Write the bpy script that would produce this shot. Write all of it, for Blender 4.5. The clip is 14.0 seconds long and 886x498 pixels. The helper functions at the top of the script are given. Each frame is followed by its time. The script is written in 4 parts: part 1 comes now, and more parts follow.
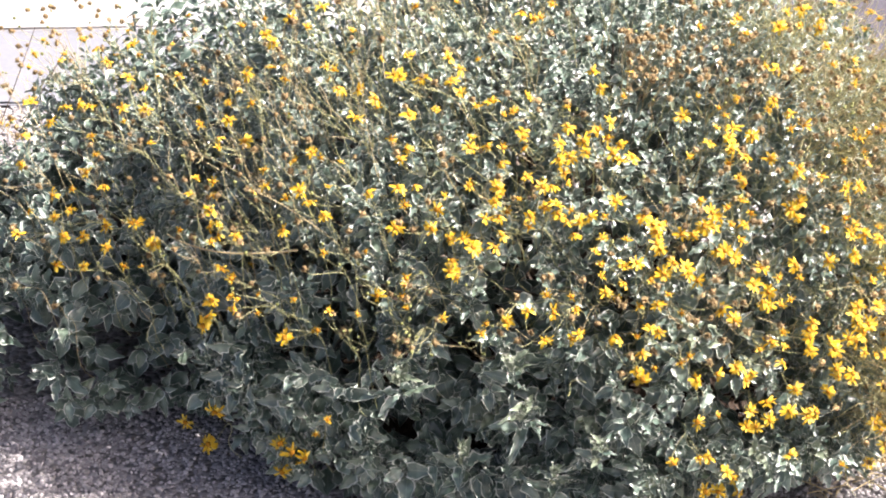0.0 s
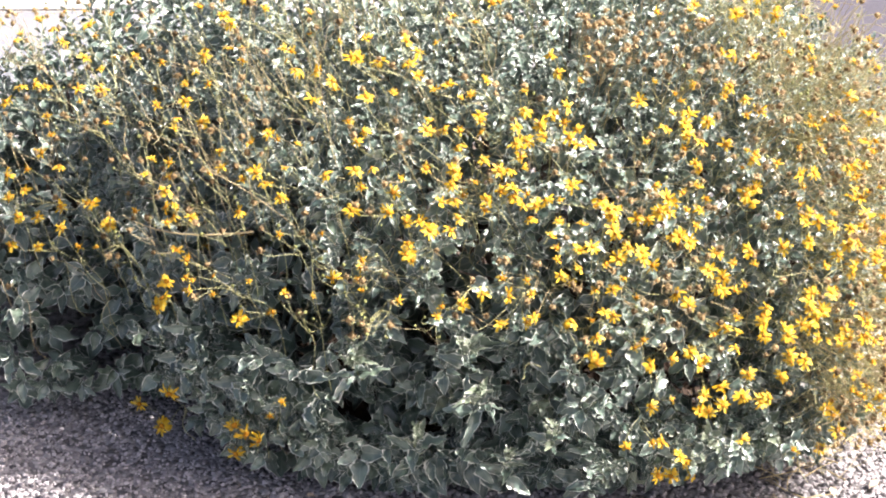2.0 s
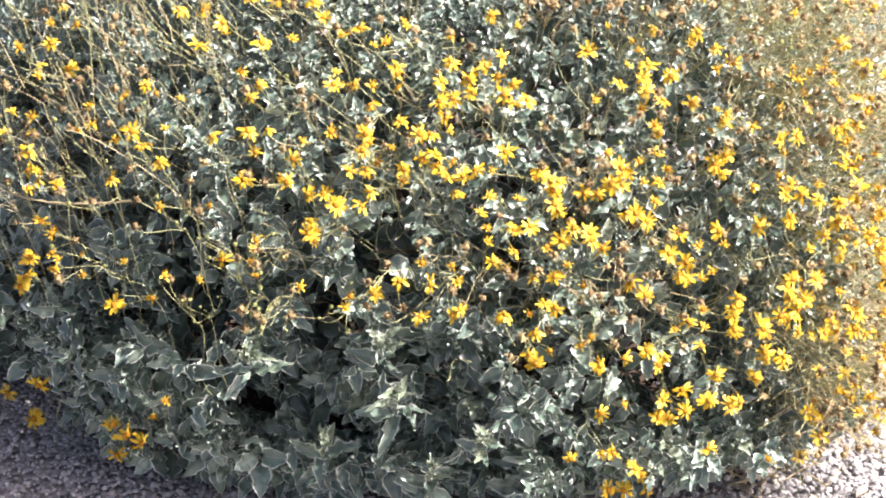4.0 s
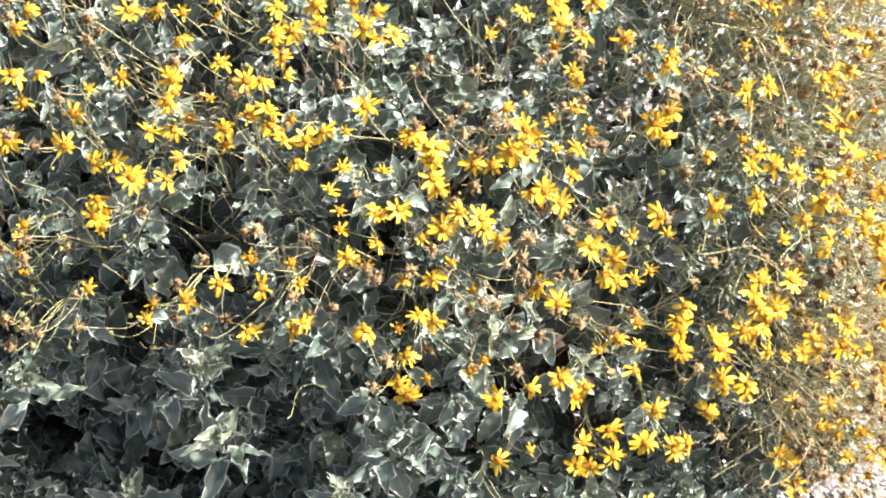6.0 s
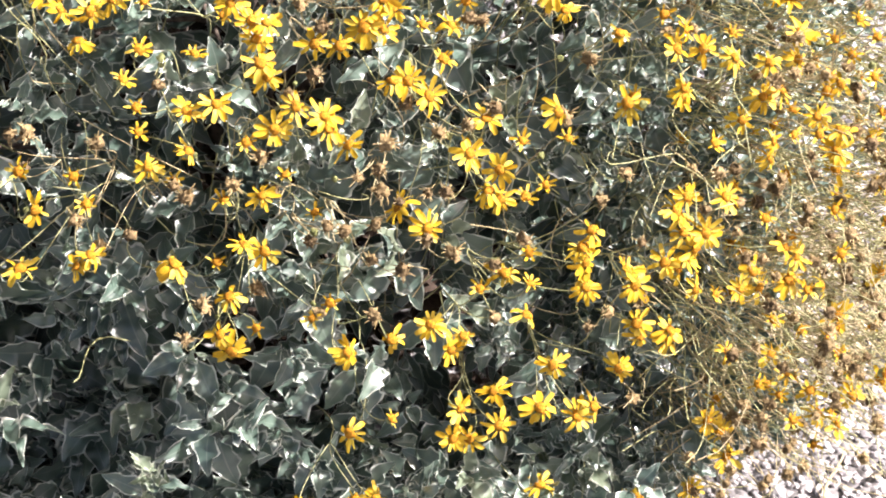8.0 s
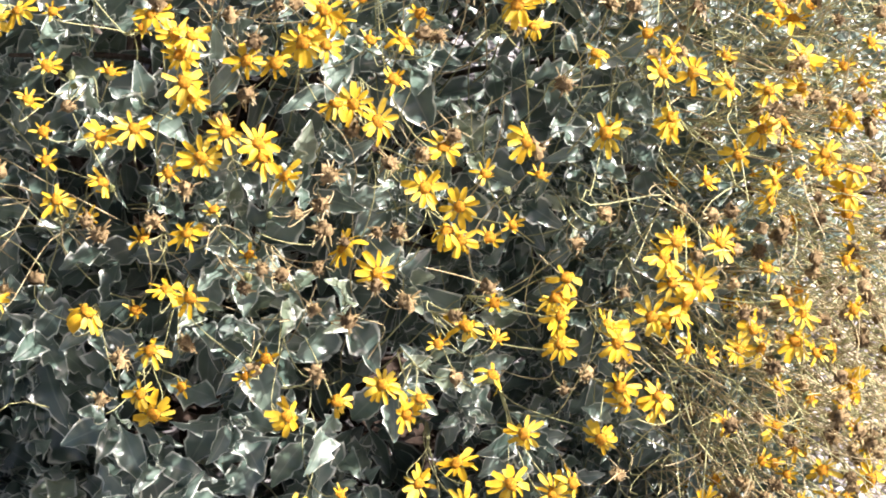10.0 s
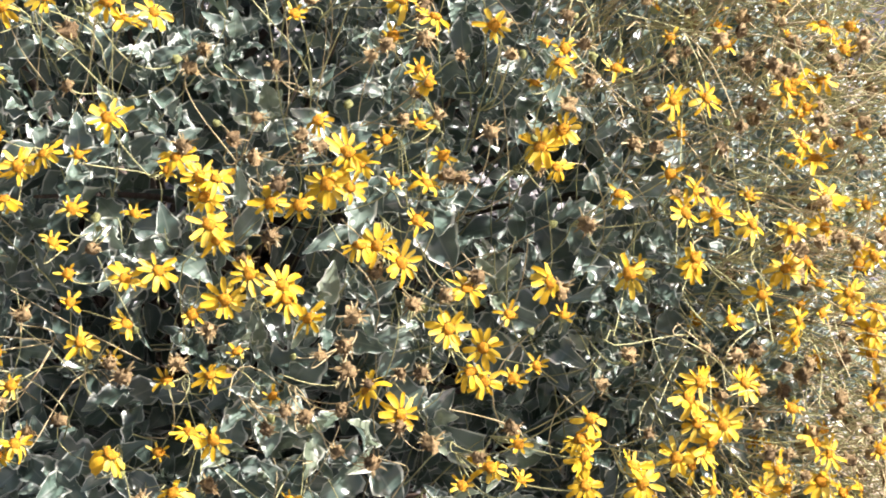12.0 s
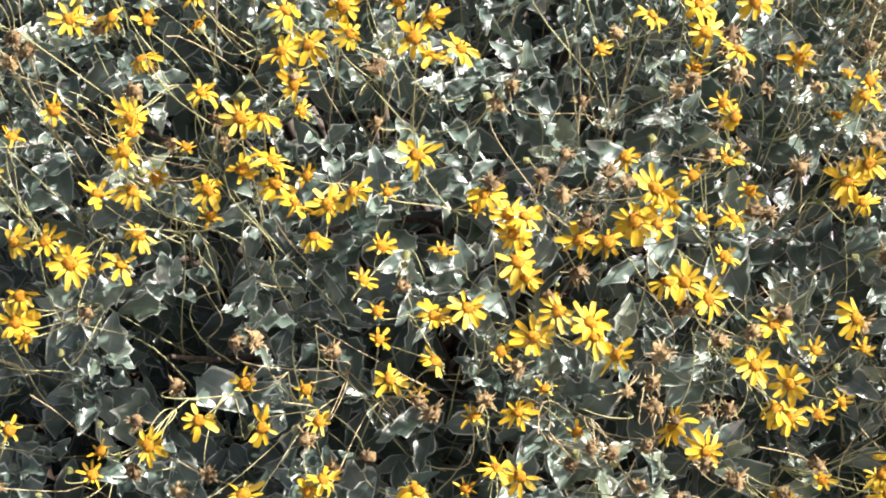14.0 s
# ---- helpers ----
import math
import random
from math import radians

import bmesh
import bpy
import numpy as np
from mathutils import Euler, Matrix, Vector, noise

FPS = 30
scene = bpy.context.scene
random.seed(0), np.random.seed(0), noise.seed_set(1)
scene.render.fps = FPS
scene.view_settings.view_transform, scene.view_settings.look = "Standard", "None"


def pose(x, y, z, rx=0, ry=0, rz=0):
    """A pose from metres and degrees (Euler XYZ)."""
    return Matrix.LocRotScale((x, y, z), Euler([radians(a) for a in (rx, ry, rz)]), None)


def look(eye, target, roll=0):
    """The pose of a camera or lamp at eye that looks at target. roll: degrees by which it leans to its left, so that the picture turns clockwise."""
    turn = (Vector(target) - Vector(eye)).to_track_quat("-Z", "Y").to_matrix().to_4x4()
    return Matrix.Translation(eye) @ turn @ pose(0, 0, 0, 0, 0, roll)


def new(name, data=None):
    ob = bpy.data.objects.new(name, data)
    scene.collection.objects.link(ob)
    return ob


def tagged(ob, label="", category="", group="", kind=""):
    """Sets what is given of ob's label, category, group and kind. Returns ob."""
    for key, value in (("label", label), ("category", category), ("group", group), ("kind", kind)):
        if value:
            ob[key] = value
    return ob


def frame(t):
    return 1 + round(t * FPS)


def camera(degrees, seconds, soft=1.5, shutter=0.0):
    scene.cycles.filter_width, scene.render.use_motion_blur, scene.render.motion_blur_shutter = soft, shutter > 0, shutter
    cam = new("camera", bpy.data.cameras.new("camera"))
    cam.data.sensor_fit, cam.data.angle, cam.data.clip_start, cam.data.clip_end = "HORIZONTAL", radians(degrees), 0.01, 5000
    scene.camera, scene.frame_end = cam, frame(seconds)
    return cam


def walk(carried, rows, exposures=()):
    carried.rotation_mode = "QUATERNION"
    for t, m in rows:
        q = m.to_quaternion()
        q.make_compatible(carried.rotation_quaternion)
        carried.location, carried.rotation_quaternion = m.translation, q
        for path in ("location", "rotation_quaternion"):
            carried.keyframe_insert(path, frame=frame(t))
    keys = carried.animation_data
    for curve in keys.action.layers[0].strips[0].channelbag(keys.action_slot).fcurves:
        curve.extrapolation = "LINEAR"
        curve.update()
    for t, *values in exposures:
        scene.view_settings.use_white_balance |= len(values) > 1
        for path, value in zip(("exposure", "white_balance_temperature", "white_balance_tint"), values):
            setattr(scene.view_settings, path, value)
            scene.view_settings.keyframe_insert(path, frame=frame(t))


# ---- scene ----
# ---- camera ----
cam = camera(24.0, 14.0, soft=1.9)
PATH = [
    (0.0, -0.068, -3.085, 1.733, -26.36, 1.91, 1.66),
    (0.5, -0.071, -3.088, 1.729, -26.34, 1.61, 1.89),
    (1.0, -0.075, -3.091, 1.729, -26.30, 1.50, 1.47),
    (1.5, -0.074, -3.092, 1.727, -26.41, 1.08, 1.11),
    (2.0, -0.071, -3.093, 1.724, -26.62, 0.89, 0.75),
    (2.5, -0.075, -3.096, 1.722, -26.84, 0.88, 0.24),
    (2.7, -0.077, -3.066, 1.711, -27.02, 0.82, 0.07),
    (4.8, 0.077, -2.334, 1.543, -32.01, 0.34, 0.91),
    (5.0, 0.086, -2.277, 1.515, -32.18, 0.22, 0.88),
    (5.5, 0.100, -2.151, 1.428, -32.06, -0.00, 0.43),
    (6.0, 0.115, -2.029, 1.345, -32.32, -0.07, 0.09),
    (6.5, 0.118, -1.911, 1.267, -32.89, -0.57, -0.76),
    (7.0, 0.129, -1.834, 1.212, -33.24, -1.07, -1.56),
    (7.5, 0.140, -1.763, 1.157, -33.47, -1.43, -2.39),
    (7.7, 0.138, -1.737, 1.136, -33.56, -1.65, -3.04),
    (9.8, 0.205, -1.596, 0.970, -30.46, -0.85, -1.92),
    (10.0, 0.204, -1.595, 0.972, -29.76, -1.02, -1.86),
    (10.5, 0.201, -1.594, 0.974, -29.06, -0.54, -1.91),
    (11.0, 0.204, -1.593, 0.975, -28.08, -0.22, -1.59),
    (11.5, 0.201, -1.590, 0.978, -27.04, -0.51, -1.66),
    (12.0, 0.201, -1.590, 0.979, -26.31, -0.69, -1.47),
    (12.5, 0.188, -1.584, 0.989, -25.95, -0.67, -1.39),
    (13.0, 0.164, -1.577, 1.000, -25.98, -0.27, -0.77),
    (13.5, 0.143, -1.578, 0.995, -26.07, 0.45, 0.47),
    (14.0, 0.094, -1.570, 1.011, -27.18, 0.75, 1.25),
]
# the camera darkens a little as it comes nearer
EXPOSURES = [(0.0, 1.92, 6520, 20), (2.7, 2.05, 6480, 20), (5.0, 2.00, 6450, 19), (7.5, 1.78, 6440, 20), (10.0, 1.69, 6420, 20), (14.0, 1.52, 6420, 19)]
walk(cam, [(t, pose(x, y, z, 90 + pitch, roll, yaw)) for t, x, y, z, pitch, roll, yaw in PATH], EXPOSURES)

# ---- light ----
SUN_WAY = Vector((0.70, -0.06, 0.71)).normalized()
sun_data = bpy.data.lights.new("sun", "SUN")
sun_data.energy, sun_data.angle, sun_data.color = 4.6, radians(0.53), (1.0, 0.955, 0.89)
sun = new("sun", sun_data)
sun.matrix_world = look(SUN_WAY * 20, (0, 0, 0))
world = bpy.data.worlds.new("sky")
world.use_nodes = True
scene.world = world
sky = world.node_tree.nodes.new("ShaderNodeTexSky")
sky.sky_type, sky.sun_disc = "NISHITA", False
sky.air_density, sky.dust_density, sky.ozone_density = 0.7, 7.0, 0.3
sky.sun_elevation = math.asin(SUN_WAY.z)
sky.sun_rotation = math.atan2(SUN_WAY.x, SUN_WAY.y)
back = world.node_tree.nodes["Background"]
back.inputs["Strength"].default_value = 0.070
world.node_tree.links.new(sky.outputs[0], back.inputs[0])

# ---- materials ----
def material(name, rough=0.6, spec=0.5):
    m = bpy.data.materials.new(name)
    m.use_nodes = True
    shader = m.node_tree.nodes["Principled BSDF"]
    shader.inputs["Roughness"].default_value = rough
    shader.inputs["Specular IOR Level"].default_value = spec
    return m, m.node_tree.nodes, m.node_tree.links, shader


def ramp(nodes, links, source, stops):
    r = nodes.new("ShaderNodeValToRGB")
    while len(r.color_ramp.elements) < len(stops):
        r.color_ramp.elements.new(0.5)
    for e, (p, c) in zip(r.color_ramp.elements, stops):
        e.position, e.color = p, (*c, 1)
    links.new(source, r.inputs[0])
    return r.outputs[0]


def noise_tex(nodes, links, scale, detail=4.0, coords=None, rough=0.6):
    n = nodes.new("ShaderNodeTexNoise")
    n.inputs["Scale"].default_value, n.inputs["Detail"].default_value = scale, detail
    n.inputs["Roughness"].default_value = rough
    if coords:
        links.new(coords, n.inputs["Vector"])
    return n.outputs[0]


def mix(nodes, links, kind, factor, a, b):
    n = nodes.new("ShaderNodeMix")
    n.data_type, n.blend_type = "RGBA", kind
    for socket, v in ((n.inputs[0], factor), (n.inputs[6], a), (n.inputs[7], b)):
        if isinstance(v, (int, float)):
            socket.default_value = v
        elif isinstance(v, tuple):
            socket.default_value = (*v, 1)
        else:
            links.new(v, socket)
    return n.outputs[2]


def number(nodes, links, kind, a, b):
    n = nodes.new("ShaderNodeMath")
    n.operation = kind
    for socket, v in ((n.inputs[0], a), (n.inputs[1], b)):
        if isinstance(v, (int, float)):
            socket.default_value = v
        else:
            links.new(v, socket)
    return n.outputs[0]


def chance(nodes, links):
    """A number that differs from piece to piece, whether single or joined."""
    one, two = nodes.new("ShaderNodeObjectInfo"), nodes.new("ShaderNodeNewGeometry")
    return number(nodes, links, "FRACT", number(nodes, links, "ADD", one.outputs["Random"], two.outputs["Random Per Island"]), 0.0)


def bump(nodes, links, shader, height, strength, distance):
    b = nodes.new("ShaderNodeBump")
    b.inputs["Strength"].default_value, b.inputs["Distance"].default_value = strength, distance
    links.new(height, b.inputs["Height"])
    links.new(b.outputs[0], shader.inputs["Normal"])


def thin(nodes, links, shader, colour, share):
    """Lets light through a thin blade."""
    through_light = nodes.new("ShaderNodeBsdfTranslucent")
    if isinstance(colour, tuple):
        through_light.inputs[0].default_value = (*colour, 1)
    else:
        links.new(colour, through_light.inputs[0])
    both = nodes.new("ShaderNodeMixShader")
    both.inputs[0].default_value = share
    links.new(shader.outputs[0], both.inputs[1])
    links.new(through_light.outputs[0], both.inputs[2])
    links.new(both.outputs[0], nodes["Material Output"].inputs[0])


def blade_material(name, stops, rough, spec, share, edge, edge_colour, crease=0.3):
    m, nodes, links, shader = material(name, rough, spec)
    own = ramp(nodes, links, chance(nodes, links), stops)
    uv = nodes.new("ShaderNodeUVMap")
    split = nodes.new("ShaderNodeSeparateXYZ")
    links.new(uv.outputs[0], split.inputs[0])
    where = nodes.new("ShaderNodeNewGeometry")
    blotch = noise_tex(nodes, links, 90.0, 5.0, where.outputs["Position"])
    own = mix(nodes, links, "MULTIPLY", 0.55, own, ramp(nodes, links, blotch, [(0.3, (0.62, 0.62, 0.62)), (0.7, (1.15, 1.15, 1.15))]))
    # pale rim paints the sun's glint along the margins into the colour
    glint_rim = nodes.new("ShaderNodeMapRange")
    glint_rim.inputs[1].default_value, glint_rim.inputs[2].default_value = 0.82, 0.92
    links.new(split.outputs[0], glint_rim.inputs[0])
    # noise breaks the painted glint into stretches, not wear
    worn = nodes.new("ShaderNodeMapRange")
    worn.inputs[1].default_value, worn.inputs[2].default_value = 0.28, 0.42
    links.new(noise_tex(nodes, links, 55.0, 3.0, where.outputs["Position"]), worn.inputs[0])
    pale = number(nodes, links, "MULTIPLY", number(nodes, links, "MULTIPLY", glint_rim.outputs[0], edge), worn.outputs[0])
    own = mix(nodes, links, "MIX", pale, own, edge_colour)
    rib = nodes.new("ShaderNodeMapRange")
    rib.inputs[1].default_value, rib.inputs[2].default_value = 0.10, 0.0
    links.new(split.outputs[0], rib.inputs[0])
    own = mix(nodes, links, "MIX", number(nodes, links, "MULTIPLY", rib.outputs[0], edge * 0.14), own, edge_colour)
    links.new(own, shader.inputs["Base Color"])
    crinkle = noise_tex(nodes, links, 68.0, 1.0, where.outputs["Position"], 0.55)
    bump(nodes, links, shader, crinkle, crease, 0.006)
    thin(nodes, links, shader, own, share)
    return m


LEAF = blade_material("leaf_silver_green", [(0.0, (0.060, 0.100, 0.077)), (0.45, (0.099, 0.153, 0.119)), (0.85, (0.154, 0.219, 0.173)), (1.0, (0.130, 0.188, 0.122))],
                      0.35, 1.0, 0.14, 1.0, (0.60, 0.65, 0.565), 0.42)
YOUNG = blade_material("leaf_young", [(0.0, (0.13, 0.175, 0.11)), (1.0, (0.21, 0.26, 0.18))], 0.35, 0.8, 0.2, 0.8, (0.55, 0.58, 0.48), 0.25)
PETAL = blade_material("petal_yellow", [(0.0, (0.66, 0.40, 0.018)), (0.6, (0.71, 0.49, 0.034)), (1.0, (0.75, 0.56, 0.085))], 0.5, 0.3, 0.38, 0.15, (0.95, 0.70, 0.08))
WITHERED = blade_material("petal_withered", [(0.0, (0.20, 0.145, 0.075)), (0.6, (0.36, 0.275, 0.12)), (1.0, (0.42, 0.36, 0.22))], 0.7, 0.25, 0.25, 0.2, (0.6, 0.5, 0.3))


def rough_material(name, stops, scale, rough=0.75, spec=0.3, bump_size=0.002, vary=None):
    m, nodes, links, shader = material(name, rough, spec)
    where = nodes.new("ShaderNodeNewGeometry")
    grain = noise_tex(nodes, links, scale, 6.0, where.outputs["Position"], 0.7)
    colour = ramp(nodes, links, grain, stops)
    if vary:
        colour = mix(nodes, links, "MULTIPLY", 1.0, colour, ramp(nodes, links, chance(nodes, links), vary))
    links.new(colour, shader.inputs["Base Color"])
    bump(nodes, links, shader, grain, 0.5, bump_size)
    return m


DRY_STALK = rough_material("stalk_dry", [(0.3, (0.35, 0.29, 0.155)), (0.7, (0.49, 0.415, 0.245))], 30.0, 0.6, 0.4, 0.0006)
STALK = rough_material("stalk_green_yellow", [(0.3, (0.31, 0.315, 0.14)), (0.7, (0.44, 0.435, 0.225))], 30.0, 0.5, 0.5, 0.0006)
CALYX = rough_material("calyx_green", [(0.3, (0.16, 0.20, 0.10)), (0.7, (0.30, 0.33, 0.17))], 300.0, 0.65, 0.3, 0.0008)
DISC = rough_material("disc_orange", [(0.35, (0.20, 0.08, 0.007)), (0.65, (0.52, 0.245, 0.012))], 700.0, 0.8, 0.2, 0.002)
SEED = rough_material("seed_head_brown", [(0.3, (0.10, 0.075, 0.044)), (0.7, (0.34, 0.27, 0.155))], 500.0, 0.85, 0.2, 0.002, [(0.0, (0.55, 0.48, 0.42)), (1.0, (1.3, 1.2, 1.0))])
BUD = rough_material("bud_green", [(0.3, (0.09, 0.11, 0.035)), (0.7, (0.22, 0.225, 0.08))], 500.0, 0.7, 0.3, 0.0015)
WOOD = rough_material("branch_wood", [(0.3, (0.055, 0.042, 0.034)), (0.7, (0.16, 0.13, 0.105))], 90.0, 0.9, 0.2, 0.003)
STONE = rough_material("gravel_stone", [(0.25, (0.24, 0.235, 0.24)), (0.75, (0.50, 0.49, 0.495))], 160.0, 0.85, 0.3, 0.0015, [(0.0, (0.55, 0.53, 0.54)), (0.5, (0.95, 0.93, 0.92)), (1.0, (1.35, 1.32, 1.28))])
LITTER = rough_material("leaf_litter", [(0.3, (0.28, 0.23, 0.17)), (0.7, (0.50, 0.44, 0.35))], 200.0, 0.8, 0.2, 0.001)


def ground_material():
    m, nodes, links, shader = material("gravel_bed", 0.9, 0.25)
    where = nodes.new("ShaderNodeNewGeometry").outputs["Position"]
    cells = nodes.new("ShaderNodeTexVoronoi")
    cells.inputs["Scale"].default_value = 95.0
    links.new(where, cells.inputs["Vector"])
    broad = noise_tex(nodes, links, 2.2, 4.0, where)
    shade = ramp(nodes, links, cells.outputs["Color"], [(0.2, (0.12, 0.117, 0.118)), (0.8, (0.36, 0.352, 0.355))])
    shade = mix(nodes, links, "MULTIPLY", 0.7, shade, ramp(nodes, links, broad, [(0.35, (0.75, 0.74, 0.73)), (0.65, (1.1, 1.08, 1.05))]))
    links.new(shade, shader.inputs["Base Color"])
    bump(nodes, links, shader, cells.outputs["Distance"], 0.9, -0.012)
    return m


def slab_material(name, low, high, scale):
    m, nodes, links, shader = material(name, 0.88, 0.3)
    where = nodes.new("ShaderNodeNewGeometry").outputs["Position"]
    grit = noise_tex(nodes, links, scale, 6.0, where, 0.75)
    broad = noise_tex(nodes, links, 1.7, 4.0, where)
    shade = ramp(nodes, links, grit, [(0.3, low), (0.7, high)])
    shade = mix(nodes, links, "MULTIPLY", 0.6, shade, ramp(nodes, links, broad, [(0.35, (0.8, 0.8, 0.8)), (0.65, (1.1, 1.1, 1.1))]))
    links.new(shade, shader.inputs["Base Color"])
    bump(nodes, links, shader, grit, 0.5, 0.004)
    return m


GRAVEL = ground_material()
CONCRETE = slab_material("concrete_pale", (0.26, 0.26, 0.26), (0.34, 0.34, 0.34), 120.0)
NEAR_CONCRETE = slab_material("concrete_grey", (0.145, 0.155, 0.172), (0.195, 0.208, 0.228), 120.0)
ASPHALT = slab_material("asphalt_worn", (0.042, 0.041, 0.050), (0.085, 0.083, 0.098), 220.0)


# ---- builders ----
def mesh_of(name, verts, faces, mat, uvs=None, smooth=True):
    me = bpy.data.meshes.new(name)
    me.from_pydata([tuple(v) for v in verts], [], [tuple(f) for f in faces])
    me.materials.append(mat)
    if uvs is not None:
        layer = me.uv_layers.new(name="UVMap")
        loops = np.empty(len(me.loops), dtype=np.int32)
        me.loops.foreach_get("vertex_index", loops)
        layer.data.foreach_set("uv", np.asarray(uvs, dtype=np.float32)[loops].ravel())
    if smooth:
        me.polygons.foreach_set("use_smooth", [True] * len(me.polygons))
    me.update()
    return me


def part(name, me, parent, m=None, label=""):
    ob = new(name, me)
    ob.parent = parent
    if m is not None:
        ob.matrix_basis = m
    return tagged(ob, label) if label else ob


def joined(shapes, placed):
    """Many copies of a few shapes as one set of vertices, faces and coordinates. placed: rows of (shape, matrix)."""
    V, F, U, base = [], [], [], 0
    for k, m in placed:
        v, f, u = shapes[k]
        m = np.array(m)
        V.append(v @ m[:3, :3].T + m[:3, 3])
        F.append(f + base)
        U.append(u)
        base += len(v)
    return np.concatenate(V), np.concatenate(F), np.concatenate(U)


def blade(rng, wide, waves, wavy, fold, curl, twist, cols=4, rows=6, blunt=0.0, shoulder=0.8, plump=1.0):
    """A leaf or petal of length 1 along +y from its foot at the origin, its upper face to +z."""
    verts, uvs = [], []
    ph = rng.uniform(0, 6.28, 4)
    for j in range(rows + 1):
        t = j / rows
        w = 0.5 * wide * max(0.05, math.sin(math.pi * min(1.0, t ** shoulder * (1 - blunt) + 0.02)) ** plump)
        foot = max(0.0, min(1.0, (t - 0.04) / 0.24))
        w = 0.03 * wide + w * foot * foot * (3 - 2 * foot)
        for i in range(cols + 1):
            u = 2 * i / cols - 1
            side = ph[0] if u > 0 else ph[1]
            reach = 1 + (wavy * 0.42 * math.sin(waves * 6.28 * t + side) if abs(u) > 0.9 else 0)
            x = u * w * reach
            z = fold * abs(x) - curl * t * t + (wavy * 0.75 * wide * math.sin(waves * 6.28 * t + side + 1.2) * u * u if 0.1 < t < 0.98 else 0)
            a = twist * t
            verts.append((x * math.cos(a) - z * math.sin(a) * 0.3, t - 0.25 * abs(curl) * t * t, z + x * math.sin(a)))
            uvs.append((abs(u), t))
    n = cols + 1
    faces = [(j * n + i, j * n + i + 1, (j + 1) * n + i + 1, (j + 1) * n + i) for j in range(rows) for i in range(cols)]
    return np.array(verts), np.array(faces), np.array(uvs)


def leaf_shape(rng, wide, waves, ruffle, fold, curl, twist, rows=10):
    """A broad pointed leaf of length 1 along +y: a smooth blade with a wavy, scalloped margin that lifts and dips."""
    verts, uvs = [], []
    ph = rng.uniform(0, 6.28, 4)
    for j in range(rows + 1):
        t = j / rows
        w = 0.5 * wide * math.sin(math.pi * min(0.995, 0.03 + 0.97 * t ** 0.80)) ** 0.95
        foot = max(0.0, min(1.0, (t - 0.05) / 0.2))
        w = 0.025 * wide + w * foot * foot * (3 - 2 * foot)
        taper = min(1.0, 4 * (1 - t), 5 * t)
        for u in (-1.0, -0.74, 0.0, 0.74, 1.0):
            side, turn = (ph[0], ph[2]) if u > 0 else (ph[1], ph[3])
            x = u * w * (1 + 0.15 * u * u * taper * math.sin(waves * 6.28 * t + side))
            z = fold * abs(x) - curl * t * t + wide * abs(u) ** 3 * taper * (0.10 + ruffle * math.sin(waves * 6.28 * t + turn))
            a = twist * t
            verts.append((x * math.cos(a) - z * math.sin(a) * 0.3, t - 0.25 * abs(curl) * t * t, z + x * math.sin(a)))
            uvs.append((abs(u), t))
    n, cols = 5, 4
    faces = [(j * n + i, j * n + i + 1, (j + 1) * n + i + 1, (j + 1) * n + i) for j in range(rows) for i in range(cols)]
    return np.array(verts), np.array(faces), np.array(uvs)


def tube(points, radii, sides=5):
    """A tapering tube along points: vertices and faces."""
    pts = [Vector(p) for p in points]
    V, F = [], []
    for i, p in enumerate(pts):
        d = (pts[min(i + 1, len(pts) - 1)] - pts[max(i - 1, 0)]).normalized()
        a = d.orthogonal().normalized()
        b = d.cross(a)
        for s in range(sides):
            q = 6.2832 * s / sides
            V.append(p + (a * math.cos(q) + b * math.sin(q)) * radii[i])
    for i in range(len(pts) - 1):
        for s in range(sides):
            F.append((i * sides + s, i * sides + (s + 1) % sides, (i + 1) * sides + (s + 1) % sides, (i + 1) * sides + s))
    return V, F


def bezier(a, b, c, d, n):
    out = []
    for i in range(n + 1):
        t = i / n
        out.append(a * (1 - t) ** 3 + b * 3 * t * (1 - t) ** 2 + c * 3 * t * t * (1 - t) + d * t ** 3)
    return out


def frame_of(place, axis, spin, size=1.0, tall=1.0):
    """A pose whose z is along axis."""
    z = Vector(axis).normalized()
    q = z.to_track_quat("Z", "Y")
    return Matrix.Translation(place) @ q.to_matrix().to_4x4() @ Matrix.Rotation(spin, 4, "Z") @ Matrix.Diagonal((size, size, size * tall, 1))


# ---- the bush's form ----
MID = Vector((0.04, 0.037, 0.245))
REACH = Vector((0.84, 0.661, 0.594))


def on_dome(az, el, k):
    """A place on the dome of the bush: bearing from the front and height angle, in degrees, and the share of its full reach."""
    a, e = radians(az), radians(el)
    return MID + Vector((REACH.x * math.cos(e) * math.sin(a), -REACH.y * math.cos(e) * math.cos(a), REACH.z * math.sin(e))) * k


def outward(p):
    d = p - MID
    return Vector((d.x / REACH.x ** 2, d.y / REACH.y ** 2, d.z / REACH.z ** 2)).normalized()


def lumps(p):
    return noise.noise(p * 5.5) * 0.6 + noise.noise(p * 12.0 + Vector((7, 3, 1))) * 0.4


# ---- ground ----
g = 400.0
ground = new("ground", mesh_of("ground", [(-g, -g, 0), (g, -g, 0), (g, g, 0), (-g, g, 0)], [(0, 1, 2, 3)], GRAVEL))
tagged(ground, "pale grey crushed gravel bed under the bush", "ground", kind="structure")


